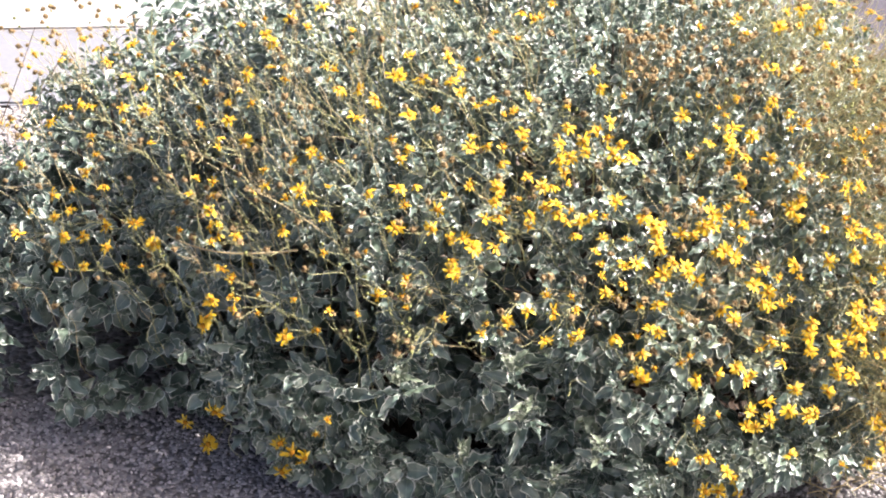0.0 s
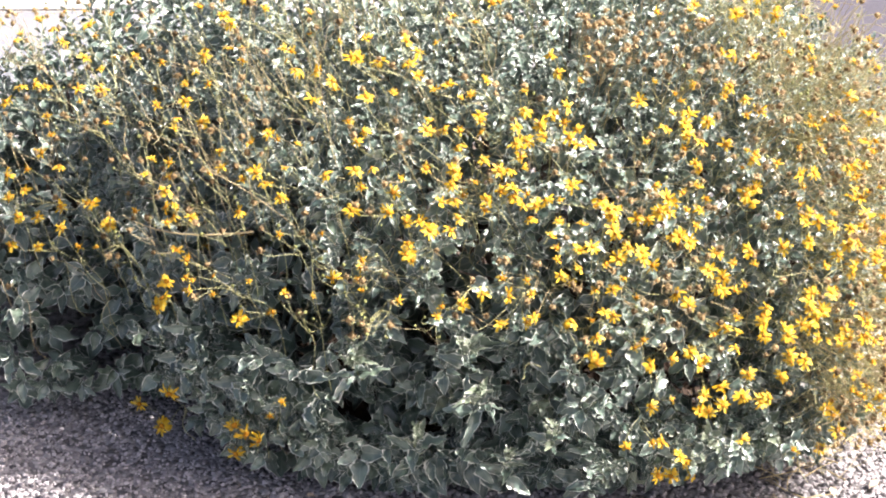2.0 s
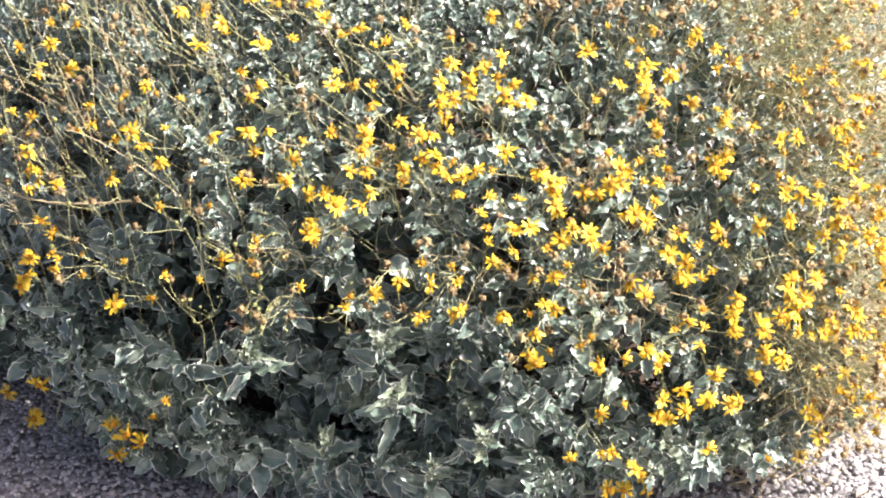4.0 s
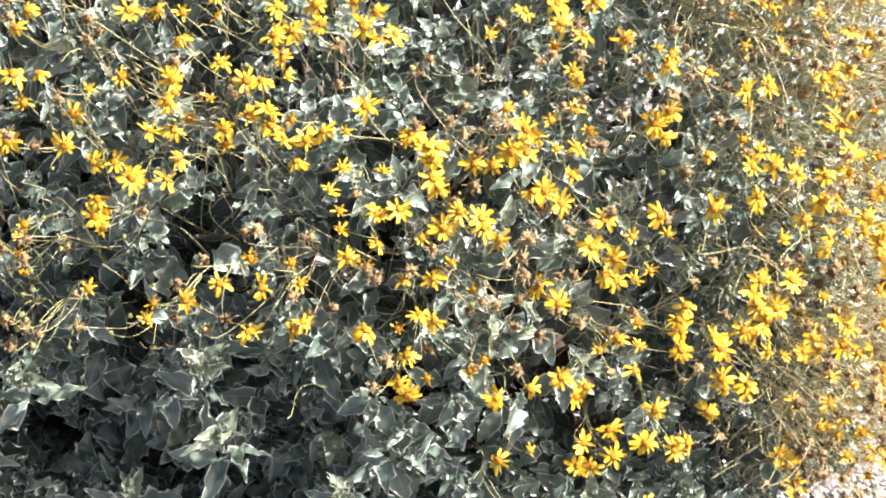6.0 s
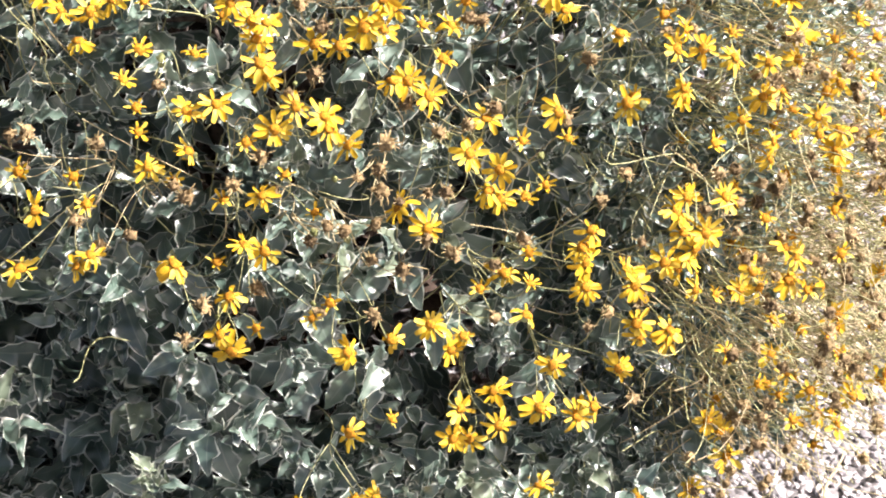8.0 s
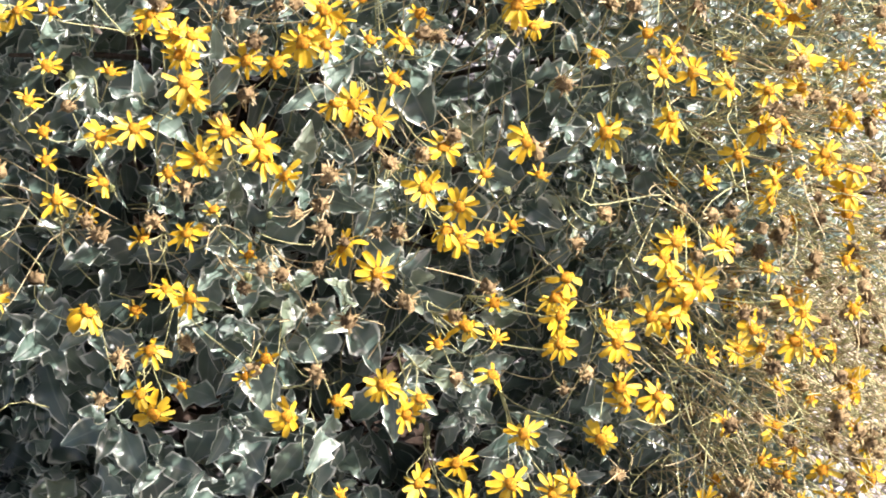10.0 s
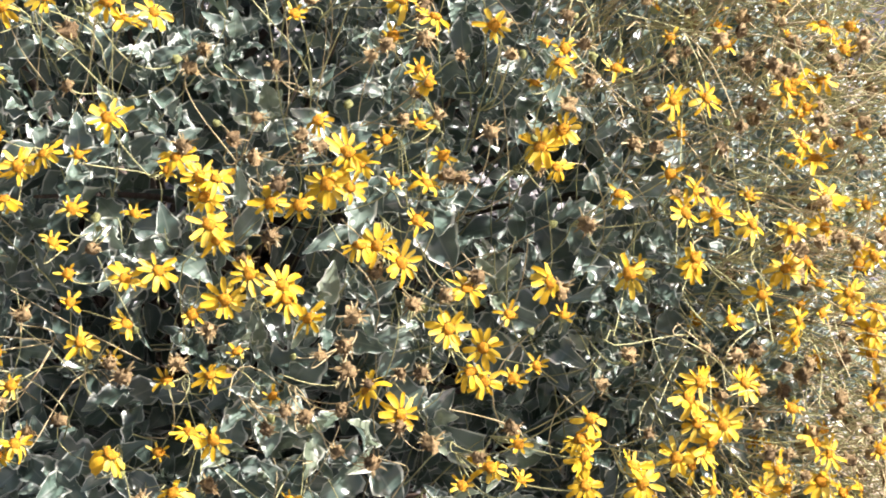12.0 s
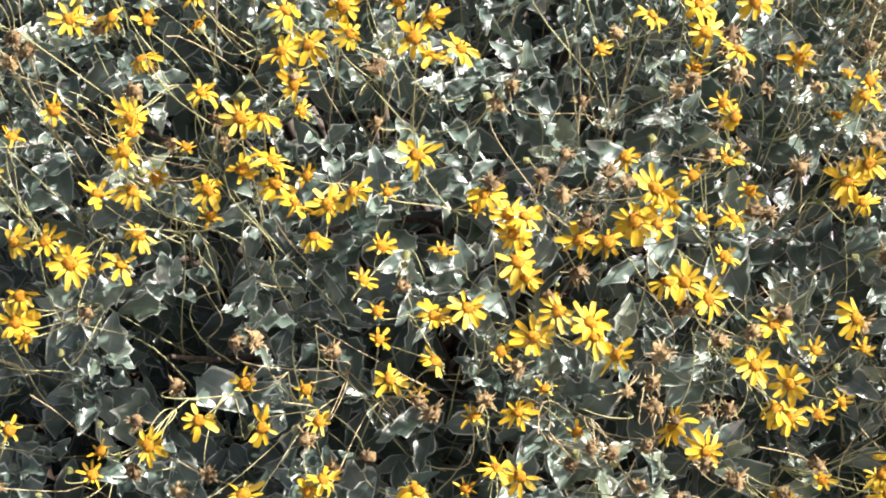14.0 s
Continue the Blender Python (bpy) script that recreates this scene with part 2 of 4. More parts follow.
def slab(name, x0, x1, y0, y1, z0, z1, mat, label, category):
    bm = bmesh.new()
    bmesh.ops.create_cube(bm, size=1.0)
    for v in bm.verts:
        v.co = Vector(((x0 + x1) / 2 + v.co.x * (x1 - x0), (y0 + y1) / 2 + v.co.y * (y1 - y0), (z0 + z1) / 2 + v.co.z * (z1 - z0)))
    bmesh.ops.bevel(bm, geom=list(bm.edges), offset=0.006, segments=2, affect="EDGES")
    me = bpy.data.meshes.new(name)
    bm.to_mesh(me)
    bm.free()
    me.materials.append(mat)
    return tagged(new(name, me), label, category, kind="structure")


for i in range(4):
    x0, x1 = -2.394 - 1.2 * i, -1.2 * i - (0 if i else 0.006)
    slab("pavement", x0, x1, 1.15, 1.608, -0.05, 0.012 + 0.001 * (i % 2), NEAR_CONCRETE, "pale blue-grey concrete slab in the nearer row behind the bush", "pavement")
    slab("pavement", x0, x1, 1.616, 2.9, -0.05, 0.014 + 0.001 * (i % 2), CONCRETE, "sunlit pale concrete paving slab behind the bush", "pavement")
slab("road", 0.15, 60.0, 0.9, 60.0, -0.08, 0.008, ASPHALT, "worn grey asphalt road behind the bush", "road")

# ---- the bush ----
rng = np.random.default_rng(7)
bush = tagged(new("brittlebush"), "rounded silver-leaved brittlebush covered in yellow daisy flowers, on gravel", "shrub")
bush.location = (MID.x, MID.y, 0.0)
HOME = Matrix.Translation((-MID.x, -MID.y, 0.0))

side_bush = tagged(new("brittlebush"), "low shaded silver-leaved brittlebush touching the larger flowering bush", "shrub")
side_bush.location = (-0.72, 0.10, 0.0)
SIDE_HOME = Matrix.Translation((0.72, -0.10, 0.0))


def keeper(p):
    """The bush that a thing at p grows on."""
    return side_bush if p.x < -0.60 and p.z < 0.5 else bush


def home(owner):
    return SIDE_HOME if owner is side_bush else HOME


# woody branches
for i in range(16):
    az = i * 2.39996
    tip = Vector((-0.72 + 0.24 * math.cos(az) * (i + 4) / 20, 0.10 + 0.24 * math.sin(az) * (i + 4) / 20, 0.18 + 0.015 * (16 - i)))
    foot = Vector((-0.72 + rng.uniform(-0.04, 0.04), 0.10 + rng.uniform(-0.04, 0.04), 0.0))
    v, f = tube(bezier(foot, foot + Vector((0, 0, 0.1)), tip - Vector((0, 0, 0.04)), tip, 7), [0.007 - 0.0006 * j for j in range(8)], 6)
    part("branch", mesh_of("branch", v, f, WOOD), side_bush, SIDE_HOME)
for i in range(48):
    az = i * 137.5 + rng.uniform(-15, 15)
    el = math.degrees(math.asin(min(0.97, 0.02 + 0.95 * ((i + 0.5) / 48)))) * 0.95
    tip = on_dome(az, el, 0.84)
    if tip.x > 0.36 and tip.z > 0.36:
        tip = on_dome(az, el, 0.62)
    foot = Vector((MID.x + rng.uniform(-0.07, 0.07), MID.y + rng.uniform(-0.06, 0.06), 0.0))
    way = (tip - foot)
    kink = Vector(rng.uniform(-0.05, 0.05, 3))
    line = bezier(foot, foot + Vector((way.x * 0.25, way.y * 0.25, 0.08 + way.z * 0.4)) + kink, foot + way * 0.7 + kink * 0.5 + Vector((0, 0, 0.04)), tip, 9)
    r0 = rng.uniform(0.0045, 0.008)
    v, f = tube(line, [r0 * (1 - 0.75 * j / 9) for j in range(10)], 6)
    part("branch", mesh_of("branch", v, f, WOOD), bush, HOME)

# leaves in whorls at the ends of the shoots
LEAVES = [leaf_shape(rng, rng.uniform(0.42, 0.62), rng.uniform(2.2, 3.4), rng.uniform(0.12, 0.24), rng.uniform(0.0, 0.5), rng.uniform(-0.05, 0.6), rng.uniform(-0.5, 0.5)) for _ in range(12)]
LEAVES += [leaf_shape(rng, rng.uniform(0.32, 0.52), rng.uniform(2.4, 3.8), rng.uniform(0.22, 0.42), rng.uniform(0.1, 0.8), rng.uniform(-0.3, 0.7), rng.uniform(-0.9, 0.9)) for _ in range(20)]
# plainer blades for what lies deep inside or on the ground
PLAIN = [blade(rng, rng.uniform(0.36, 0.6), 1.3, 0.2, rng.uniform(0.2, 0.8), rng.uniform(-0.1, 0.5), rng.uniform(-0.7, 0.7), 2, 5) for _ in range(8)]
# dark hollows between the shoots, cut to fit the camera's view: bearing, height angle, radius
GAPS = [(2.0, 14.4, 0.021), (1.2, 25.3, 0.018), (7.6, 22.6, 0.015), (12.8, 9.1, 0.016), (11.7, 3.4, 0.020), (14.4, -0.6, 0.016), (4.3, 5.3, 0.013),
        (10.4, 17.9, 0.010), (-10.1, 17.7, 0.032), (10.4, 30.3, 0.011), (-10.5, 12.4, 0.026), (2.4, 18.7, 0.010), (5.9, 9.1, 0.012), (-5.7, -4.8, 0.018),
        (-7.3, 7.8, 0.014), (-14.9, 3.2, 0.024), (13.6, 7.4, 0.014), (-31.7, 15.7, 0.034), (-30.7, -2.4, 0.026), (-18.8, 10.8, 0.018), (2.1, 39.4, 0.012),
        (-60.7, 25.7, 0.042), (-38.5, 15.1, 0.030), (-26.6, 11.6, 0.026), (-65.9, 4.1, 0.030), (-50.1, -4.7, 0.026), (18.3, 30.1, 0.015), (-39.2, 5.5, 0.020),
        (-30.3, 3.9, 0.020), (-45.6, 21.0, 0.034), (22.0, -6.0, 0.014), (-52.0, 12.0, 0.026)]
# and low on the shaded side
LOW_GAPS = [(-27.8, 4.7, 0.028), (-16.6, 1.3, 0.032), (-44.9, -13.7, 0.030), (-26.8, -3.3, 0.026), (-31.7, -17.6, 0.030), (-14.0, -3.5, 0.024), (-36.1, -1.8, 0.024), (-32.4, 4.7, 0.022), (-13.5, -15.2, 0.026), (-15.6, 6.8, 0.020), (-48.4, -5.8, 0.022), (-22.7, -12.0, 0.020), (-7.3, 0.1, 0.014)]
HOLLOWS = [(on_dome(a, e, 1.0), (outward(on_dome(a, e, 1.0)) + Vector((0, -0.6, 0.2))).normalized(), r) for a, e, r in GAPS + LOW_GAPS]


def hollow(*points):
    """Whether any of the points lies in one of the hollows."""
    for c, n, r in HOLLOWS:
        for p in points:
            d = p - c
            along = d.dot(n)
            if -max(0.2, 10 * r) < along < 0.06 and d.length_squared - along * along < r * r:
                return True
    return False


def thinning(p, spread=0.0):
    """The share of growth that is left where the bush thins out to open stalks on its sunlit side."""
    reach = spread + (0.64 if p.y < -0.2 else 0.55) - 1.0 * max(0.0, p.z - 0.5)
    return max(0.0, min(1.0, (reach - p.x) / 0.12 + 0.35))


LEAF_MESH = [mesh_of("leaf", *s[:2], LEAF, s[2]) for s in LEAVES]
near_leaves, far_leaves, young_leaves, lobe_leaves, lobe_deep, deep_leaves = [], [], [], [], [], []


def leaf_pose(foot, way, up, size, wide=1.0):
    y = way.normalized()
    x = y.cross(up)
    x = x.normalized() if x.length > 1e-4 else y.orthogonal().normalized()
    z = x.cross(y)
    m = Matrix((x * size * wide, y * size, z * size)).transposed().to_4x4()
    m.translation = foot
    return m


def whorl(tip, axis, count, size, droop, young, store=None, hang=0.0, face=None):
    """A tuft of leaves at the end of a shoot; hang: how far they hang like shingles that face outwards."""
    spin = rng.uniform(0, 6.28)
    a = axis.orthogonal().normalized()
    b = axis.cross(a)
    for j in range(count):
        s = j / max(1, count - 1)
        q = spin + j * 2.39996 + rng.uniform(-0.3, 0.3)
        lean = radians(16 + 72 * s + rng.uniform(-14, 14))
        flat = a * math.cos(q) + b * math.sin(q)
        way = axis * math.cos(lean) + flat * math.sin(lean)
        way = (way + Vector((0, 0, -droop * (0.3 + 0.7 * s)))).normalized()
        foot = tip - axis * (0.045 * s) + flat * 0.003
        loose = 0.75 - 0.4 * hang
        up = (axis - flat * 0.25 + Vector(rng.uniform(-loose, loose, 3))).normalized()
        if face is not None:
            up = (up * (1 - hang) + face * 1.3 * hang).normalized()
        length = size * (0.6 + 0.5 * s) * rng.uniform(0.78, 1.22)
        m = leaf_pose(foot, way, up, length, rng.uniform(0.8, 1.15))
        k = int(rng.integers(12 if rng.random() < 0.15 + 0.85 * hang else len(LEAVES)))
        end = foot + way * length
        at = foot + way * length * 0.5
        if end.z < 0.004 or hollow(at, end):
            continue
        if store is not None:
            store.append((k, m))
        elif inner or tip.y > 0.15:
            deep_leaves.append((k % 8, m))
        elif young and j < 4:
            young_leaves.append((k, m))
        else:
            (near_leaves if (-0.12 < at.x < 0.52 and at.y < -0.36 and 0.10 < at.z < 0.52) else far_leaves).append((k, m))


for layer, total, low, high in (("outer", 2050, 0.80, 0.95), ("middle", 1050, 0.68, 0.80), ("inner", 700, 0.48, 0.64)):
    inner = layer != "outer"
    for i in range(total):
        z = -0.36 + 1.36 * (i + 0.5) / total
        az = (i * 137.508 + rng.uniform(-4, 4)) % 360 - 180
        el = math.degrees(math.asin(max(-0.99, min(0.99, z)))) + rng.uniform(-3, 3)
        p = on_dome(az, el, 1.0)
        if p.y > 0.3 and i % 2:
            continue
        l = lumps(p)
        k = low + (high - low) * min(1, max(0, 0.5 + l * 0.9)) + rng.uniform(-0.03, 0.03)
        # sparser leaves towards the sunlit side, where dry stalks stand out
        bare = max(0.0, min(1.0, (p.x - (0.44 if p.z > 0.22 else 0.36)) / 0.18)) * (1.0 if p.y < 0.2 else 0.4)
        if rng.random() < bare * (0.1 if inner else 0.45) or ((not inner or p.z > 0.62) and rng.random() > thinning(p)):
            continue
        # the shaded part of the front lies further back than the sunlit part
        left = max(0.0, min(1.0, (0.03 - p.x) / 0.1)) * (1.0 if p.y < 0 else 0.0)
        k -= 0.055 * left * max(0.0, min(1.0, (0.45 - p.z) / 0.15)) * max(0.0, min(1.0, (p.x + 0.5) / 0.12))
        if p.y < 0 and not inner:
            k += (1 - left) * 0.075 * max(0.0, min(1.0, (0.32 - p.z) / 0.15)) * max(0.0, min(1.0, (0.36 - p.x) / 0.25))
        tip = on_dome(az, el, k)
        n = outward(tip)
        tuck = max(0.0, min(1.0, (0.2 - tip.z) / 0.2))
        tip = MID + (tip - MID) * (1 - 0.09 * tuck)
        tip.z = max(tip.z, 0.04 + rng.uniform(0, 0.03))
        # leaves below the camera's line to the gravel edge are left out, sunlit side
        if 0.0 < tip.x < 0.62 and tip.y < 0.0 and tip.z < -0.035 - 0.63 * (tip.y + 0.51 - 0.42 * tip.x):
            continue
        if tip.x < -0.15 and tip.z < 0.32 and noise.noise(tip * 13.0) < (-0.36 if inner else -0.20):
            continue
        if not inner and tip.z < 0.34 and tip.x < 0.1 and rng.random() < 0.18:
            continue
        low_front = max(0.0, min(1.0, (0.42 - tip.z) / 0.3))
        axis = (n * 0.75 + Vector((0, 0, 0.65 - 0.25 * low_front)) + Vector(rng.uniform(-0.28, 0.28, 3))).normalized()
        shade = max(0.15, min(1.0, (0.22 - tip.x) / 0.2))
        big = 0.032 - 0.009 * max(0.0, min(1.0, max((tip.z - 0.48) / 0.2, (tip.x - 0.3) / 0.2))) + 0.017 * low_front * shade + rng.uniform(-0.006, 0.007)
        # fewer pale leaves low on the shaded side, to darken it as shade would
        whorl(tip, axis, int(rng.integers(8, 13)), big, 0.25 + 0.95 * low_front, rng.random() < (0.22 if tip.z > 0.38 or tip.x > 0.1 else 0.08), None, 0.8 * low_front * max(0.0, min(1.0, (-0.1 - tip.x) / 0.25)), n)

# the thick core of the far half
inner = True
for _ in range(320):
    tip = on_dome(rng.uniform(70, 260), rng.uniform(-16, 48), rng.uniform(0.40, 0.72))
    tip.z = max(tip.z, 0.05)
    whorl(tip, (outward(tip) * 0.6 + Vector((0, -0.3, 0.6)) + Vector(rng.uniform(-0.4, 0.4, 3))).normalized(), 10, rng.uniform(0.038, 0.054), 0.3, False)

# a low fringe of hanging leaves on the shaded side
inner = False
for _ in range(75):
    tip = on_dome(rng.uniform(-50, -26), rng.uniform(-19, 1), rng.uniform(0.88, 0.97))
    tip.z = max(tip.z, 0.05)
    n = outward(tip)
    whorl(tip, (n * 0.8 + Vector((0, 0, 0.4)) + Vector(rng.uniform(-0.28, 0.28, 3))).normalized(), int(rng.integers(7, 11)), rng.uniform(0.040, 0.054), 1.0, False, None, 0.8, n)
# a leafy tip that reaches lowest, where a few heads hang over the gravel
for _ in range(46):
    tip = on_dome(rng.uniform(-48, -32), rng.uniform(-17, -3), rng.uniform(0.90, 0.975))
    n = outward(tip)
    whorl(tip, (n * 0.8 + Vector((0, 0, 0.4)) + Vector(rng.uniform(-0.3, 0.3, 3))).normalized(), int(rng.integers(6, 10)), rng.uniform(0.036, 0.05), 1.0, False, None, 0.8, n)


def skirt(x):
    """Where, seen from the camera, the leaves end over the gravel on the sunlit side."""
    return float(np.interp(x, (0.07, 0.29, 0.41, 0.50, 0.56), (-0.464, -0.39, -0.35, -0.25, -0.14)))


for _ in range(190):
    x, z = rng.uniform(0.08, 0.50), rng.uniform(0.035, 0.17)
    tip = Vector((x, skirt(x) + 0.045 - 1.7 * z + 0.12 * rng.random() ** 1.5, z))
    if tip.y < -0.6 or hollow(tip):
        continue
    n = Vector((0.35, -0.85, 0.1)).normalized()
    whorl(tip, (n * 0.7 + Vector((0, 0, 0.55)) + Vector(rng.uniform(-0.35, 0.35, 3))).normalized(), int(rng.integers(7, 11)), rng.uniform(0.026, 0.038), 0.55, rng.random() < 0.12)

# leaves that hang almost to the gravel along the shaded front
for _ in range(120):
    x, z = rng.uniform(-0.36, 0.10), rng.uniform(0.04, 0.12)
    tip = Vector((x, float(np.interp(x, (-0.36, -0.27, -0.1, 0.1), (-0.43, -0.462, -0.478, -0.462))) + 0.01 - 0.6 * z + 0.07 * rng.random(), z))
    n = Vector((-0.2, -0.95, 0.1)).normalized()
    whorl(tip, (n * 0.7 + Vector((0, 0, 0.5)) + Vector(rng.uniform(-0.3, 0.3, 3))).normalized(), int(rng.integers(7, 11)), rng.uniform(0.036, 0.05), 0.95, False, None, 0.7, n)

# small shoots that close the crown
for _ in range(150):
    tip = on_dome(rng.uniform(-60, 45), rng.uniform(36, 78), rng.uniform(0.80, 0.93))
    if rng.random() < thinning(tip):
        whorl(tip, (outward(tip) * 0.7 + Vector((0, 0, 0.6)) + Vector(rng.uniform(-0.3, 0.3, 3))).normalized(), int(rng.integers(8, 12)), rng.uniform(0.021, 0.029), 0.25, rng.random() < 0.2)

# small leafy shoots between the stalks of the sunlit flank
for _ in range(60):
    tip = on_dome(rng.uniform(23, 34), rng.uniform(-5, 18), rng.uniform(0.82, 0.93))
    whorl(tip, (outward(tip) * 0.7 + Vector((0, 0, 0.5)) + Vector(rng.uniform(-0.35, 0.35, 3))).normalized(), int(rng.integers(7, 11)), rng.uniform(0.024, 0.034), 0.4, rng.random() < 0.2)

# lower shoots that close the top behind the open stalks
for _ in range(130):
    tip = on_dome(rng.uniform(55, 150), rng.uniform(28, 78), rng.uniform(0.60, 0.74))
    whorl(tip, (outward(tip) * 0.7 + Vector((0, 0, 0.6)) + Vector(rng.uniform(-0.3, 0.3, 3))).normalized(), int(rng.integers(8, 12)), rng.uniform(0.028, 0.038), 0.25, rng.random() < 0.2)

# pale fresh shoots low on the front
for az, el, size in ((-20.7, 5.1, 0.050), (-8.0, 1.5, 0.052), (-14.5, -6.0, 0.045), (-5.2, -9.0, 0.042), (-0.8, -4.1, 0.038), (-9.0, 8.5, 0.044)):
    tip = on_dome(az, el, 0.985)
    axis = (outward(tip) * 0.55 + Vector((0.15, 0, 0.9))).normalized()
    for j in range(13):
        q, sh = j * 2.39996 + az, j / 12
        flat = axis.orthogonal().normalized()
        flat.rotate(Matrix.Rotation(q, 3, axis))
        lean = radians(10 + 70 * sh + rng.uniform(-16, 16))
        way = (axis * math.cos(lean) + flat * math.sin(lean)).normalized()
        m = leaf_pose(tip - axis * 0.07 * sh, (way + Vector(rng.uniform(-0.25, 0.25, 3))).normalized(), (axis + Vector(rng.uniform(-0.7, 0.7, 3))).normalized(), size * (0.5 + 0.55 * sh) * rng.uniform(0.85, 1.15), 0.7)
        (young_leaves if j < 8 else far_leaves).append((int(rng.integers(len(LEAVES))), m))

# a low lobe that spreads to one side
inner = False
for lobe, reach, total in ((Vector((-0.68, 0.20, 0.18)), Vector((0.38, 0.36, 0.32)), 640), (Vector((-0.72, 0.06, 0.10)), Vector((0.44, 0.34, 0.30)), 300), (Vector((-0.60, 0.24, 0.26)), Vector((0.32, 0.34, 0.33)), 420)):
    for i in range(total):
        z = -0.35 + 1.3 * (i + 0.5) / total
        q, c = i * 2.39996, math.sqrt(max(0.0, 1 - z * z))
        d = Vector((c * math.sin(q), -c * math.cos(q), z))
        k = rng.uniform(0.72, 1.0)
        tip = lobe + Vector((d.x * reach.x, d.y * reach.y, d.z * reach.z)) * k
        tip.z = max(tip.z, 0.05 + rng.uniform(0, 0.03))
        if (tip - MID).x > -0.35 or tip.y > 0.5:
            continue
        if noise.noise(tip * 12.0) < -0.12:
            continue
        low_front = max(0.0, min(1.0, (0.42 - tip.z) / 0.3))
        axis = (d * 0.75 + Vector((0, 0, 0.6 - 0.25 * low_front)) + Vector(rng.uniform(-0.28, 0.28, 3))).normalized()
        whorl(tip, axis, int(rng.integers(8, 13)), 0.031 + 0.014 * low_front, 0.25 + 0.85 * low_front, False, lobe_leaves if k > 0.86 and tip.y < 0.3 and lobe.x < -0.65 else lobe_deep, 0.8 * low_front, d)

order = sorted(range(len(near_leaves)), key=lambda i: (near_leaves[i][1].translation - Vector((0.2, -0.5, 0.3))).length)
for i in order[:300]:
    k, m = near_leaves[i]
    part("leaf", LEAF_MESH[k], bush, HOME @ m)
far_leaves += [near_leaves[i] for i in order[300:]]
v, f, u = joined(LEAVES, far_leaves)
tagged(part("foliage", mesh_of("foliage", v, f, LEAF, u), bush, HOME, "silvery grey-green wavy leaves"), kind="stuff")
v, f, u = joined(PLAIN, deep_leaves)
tagged(part("inner_foliage", mesh_of("inner_foliage", v, f, LEAF, u), bush, HOME, "shaded inner grey-green leaves"), kind="stuff")
v, f, u = joined(LEAVES, young_leaves)
tagged(part("young_foliage", mesh_of("young_foliage", v, f, YOUNG, u), bush, HOME, "pale green young shoot tips"), kind="stuff")

for k, m in lobe_leaves[:120]:
    part("leaf", LEAF_MESH[k], side_bush, SIDE_HOME @ m)
v, f, u = joined(LEAVES, lobe_leaves[120:])
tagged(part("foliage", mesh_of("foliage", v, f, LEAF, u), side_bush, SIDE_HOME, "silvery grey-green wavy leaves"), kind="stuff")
v, f, u = joined(PLAIN, [(k % 8, m) for k, m in lobe_deep])
tagged(part("inner_foliage", mesh_of("inner_foliage", v, f, LEAF, u), side_bush, SIDE_HOME, "shaded inner grey-green leaves"), kind="stuff")

# ---- flower heads ----
def cup(radius, depth, sides=8, rings=3):
    """A small rounded body from its foot at z = -depth up to z = 0."""
    V, F = [(0, 0, -depth)], []
    for r in range(1, rings + 1):
        q = 1.5708 * r / rings
        for s in range(sides):
            a = 6.2832 * s / sides
            V.append((radius * math.sin(q) * math.cos(a), radius * math.sin(q) * math.sin(a), -depth * math.cos(q)))
    for s in range(sides):
        F.append((0, 1 + (s + 1) % sides, 1 + s))
    for r in range(rings - 1):
        for s in range(sides):
            a, b = 1 + r * sides + s, 1 + r * sides + (s + 1) % sides
            F.append((a, b, b + sides, a + sides))
    return np.array(V), F


def knob(radius, height, sides=9, rings=3, rough=0.0):
    """A domed disc on z = 0."""
    V, F = [], []
    for r in range(rings):
        q = 1.5708 * r / rings
        for s in range(sides):
            a = 6.2832 * (s + 0.5 * (r % 2)) / sides
            w = 1 + rough * rng.uniform(-1, 1)
            V.append((radius * w * math.cos(q) * math.cos(a), radius * w * math.cos(q) * math.sin(a), height * math.sin(q) * (1 + rough * rng.uniform(-1, 1))))
    V.append((0, 0, height))
    for r in range(rings - 1):
        for s in range(sides):
            a, b = r * sides + s, r * sides + (s + 1) % sides
            F.append((a, b, b + sides, a + sides))
    for s in range(sides):
        F.append(((rings - 1) * sides + s, (rings - 1) * sides + (s + 1) % sides, rings * sides))
    return np.array(V), F


PETALS = [blade(rng, rng.uniform(0.29, 0.42), 1.4, 0.12, rng.uniform(0.1, 0.6), rng.uniform(-0.2, 0.6), rng.uniform(-0.8, 0.8), 3, 4, 0.25, 0.66) for _ in range(6)]
PETAL_MESH = [mesh_of("petal", *s[:2], PETAL, s[2]) for s in PETALS]
CALYX_MESH = mesh_of("flower_head", *cup(0.0052, 0.0062), CALYX)
DISC_MESH = [mesh_of("disc", *knob(0.0047, 0.0030, rough=0.3), DISC) for _ in range(3)]


def dry_shape():
    """A withered head: a knobbly brown ball with curled scraps of petal."""
    v, f = knob(0.0062, 0.0075, 11, 5, 0.62)
    cv, cf = cup(0.0070, 0.0045, 8, 2)
    V, F = [np.array(v), np.array(cv)], [list(map(tuple, f)), [tuple(i + len(v) for i in q) for q in cf]]
    return np.concatenate(V), F[0] + F[1]


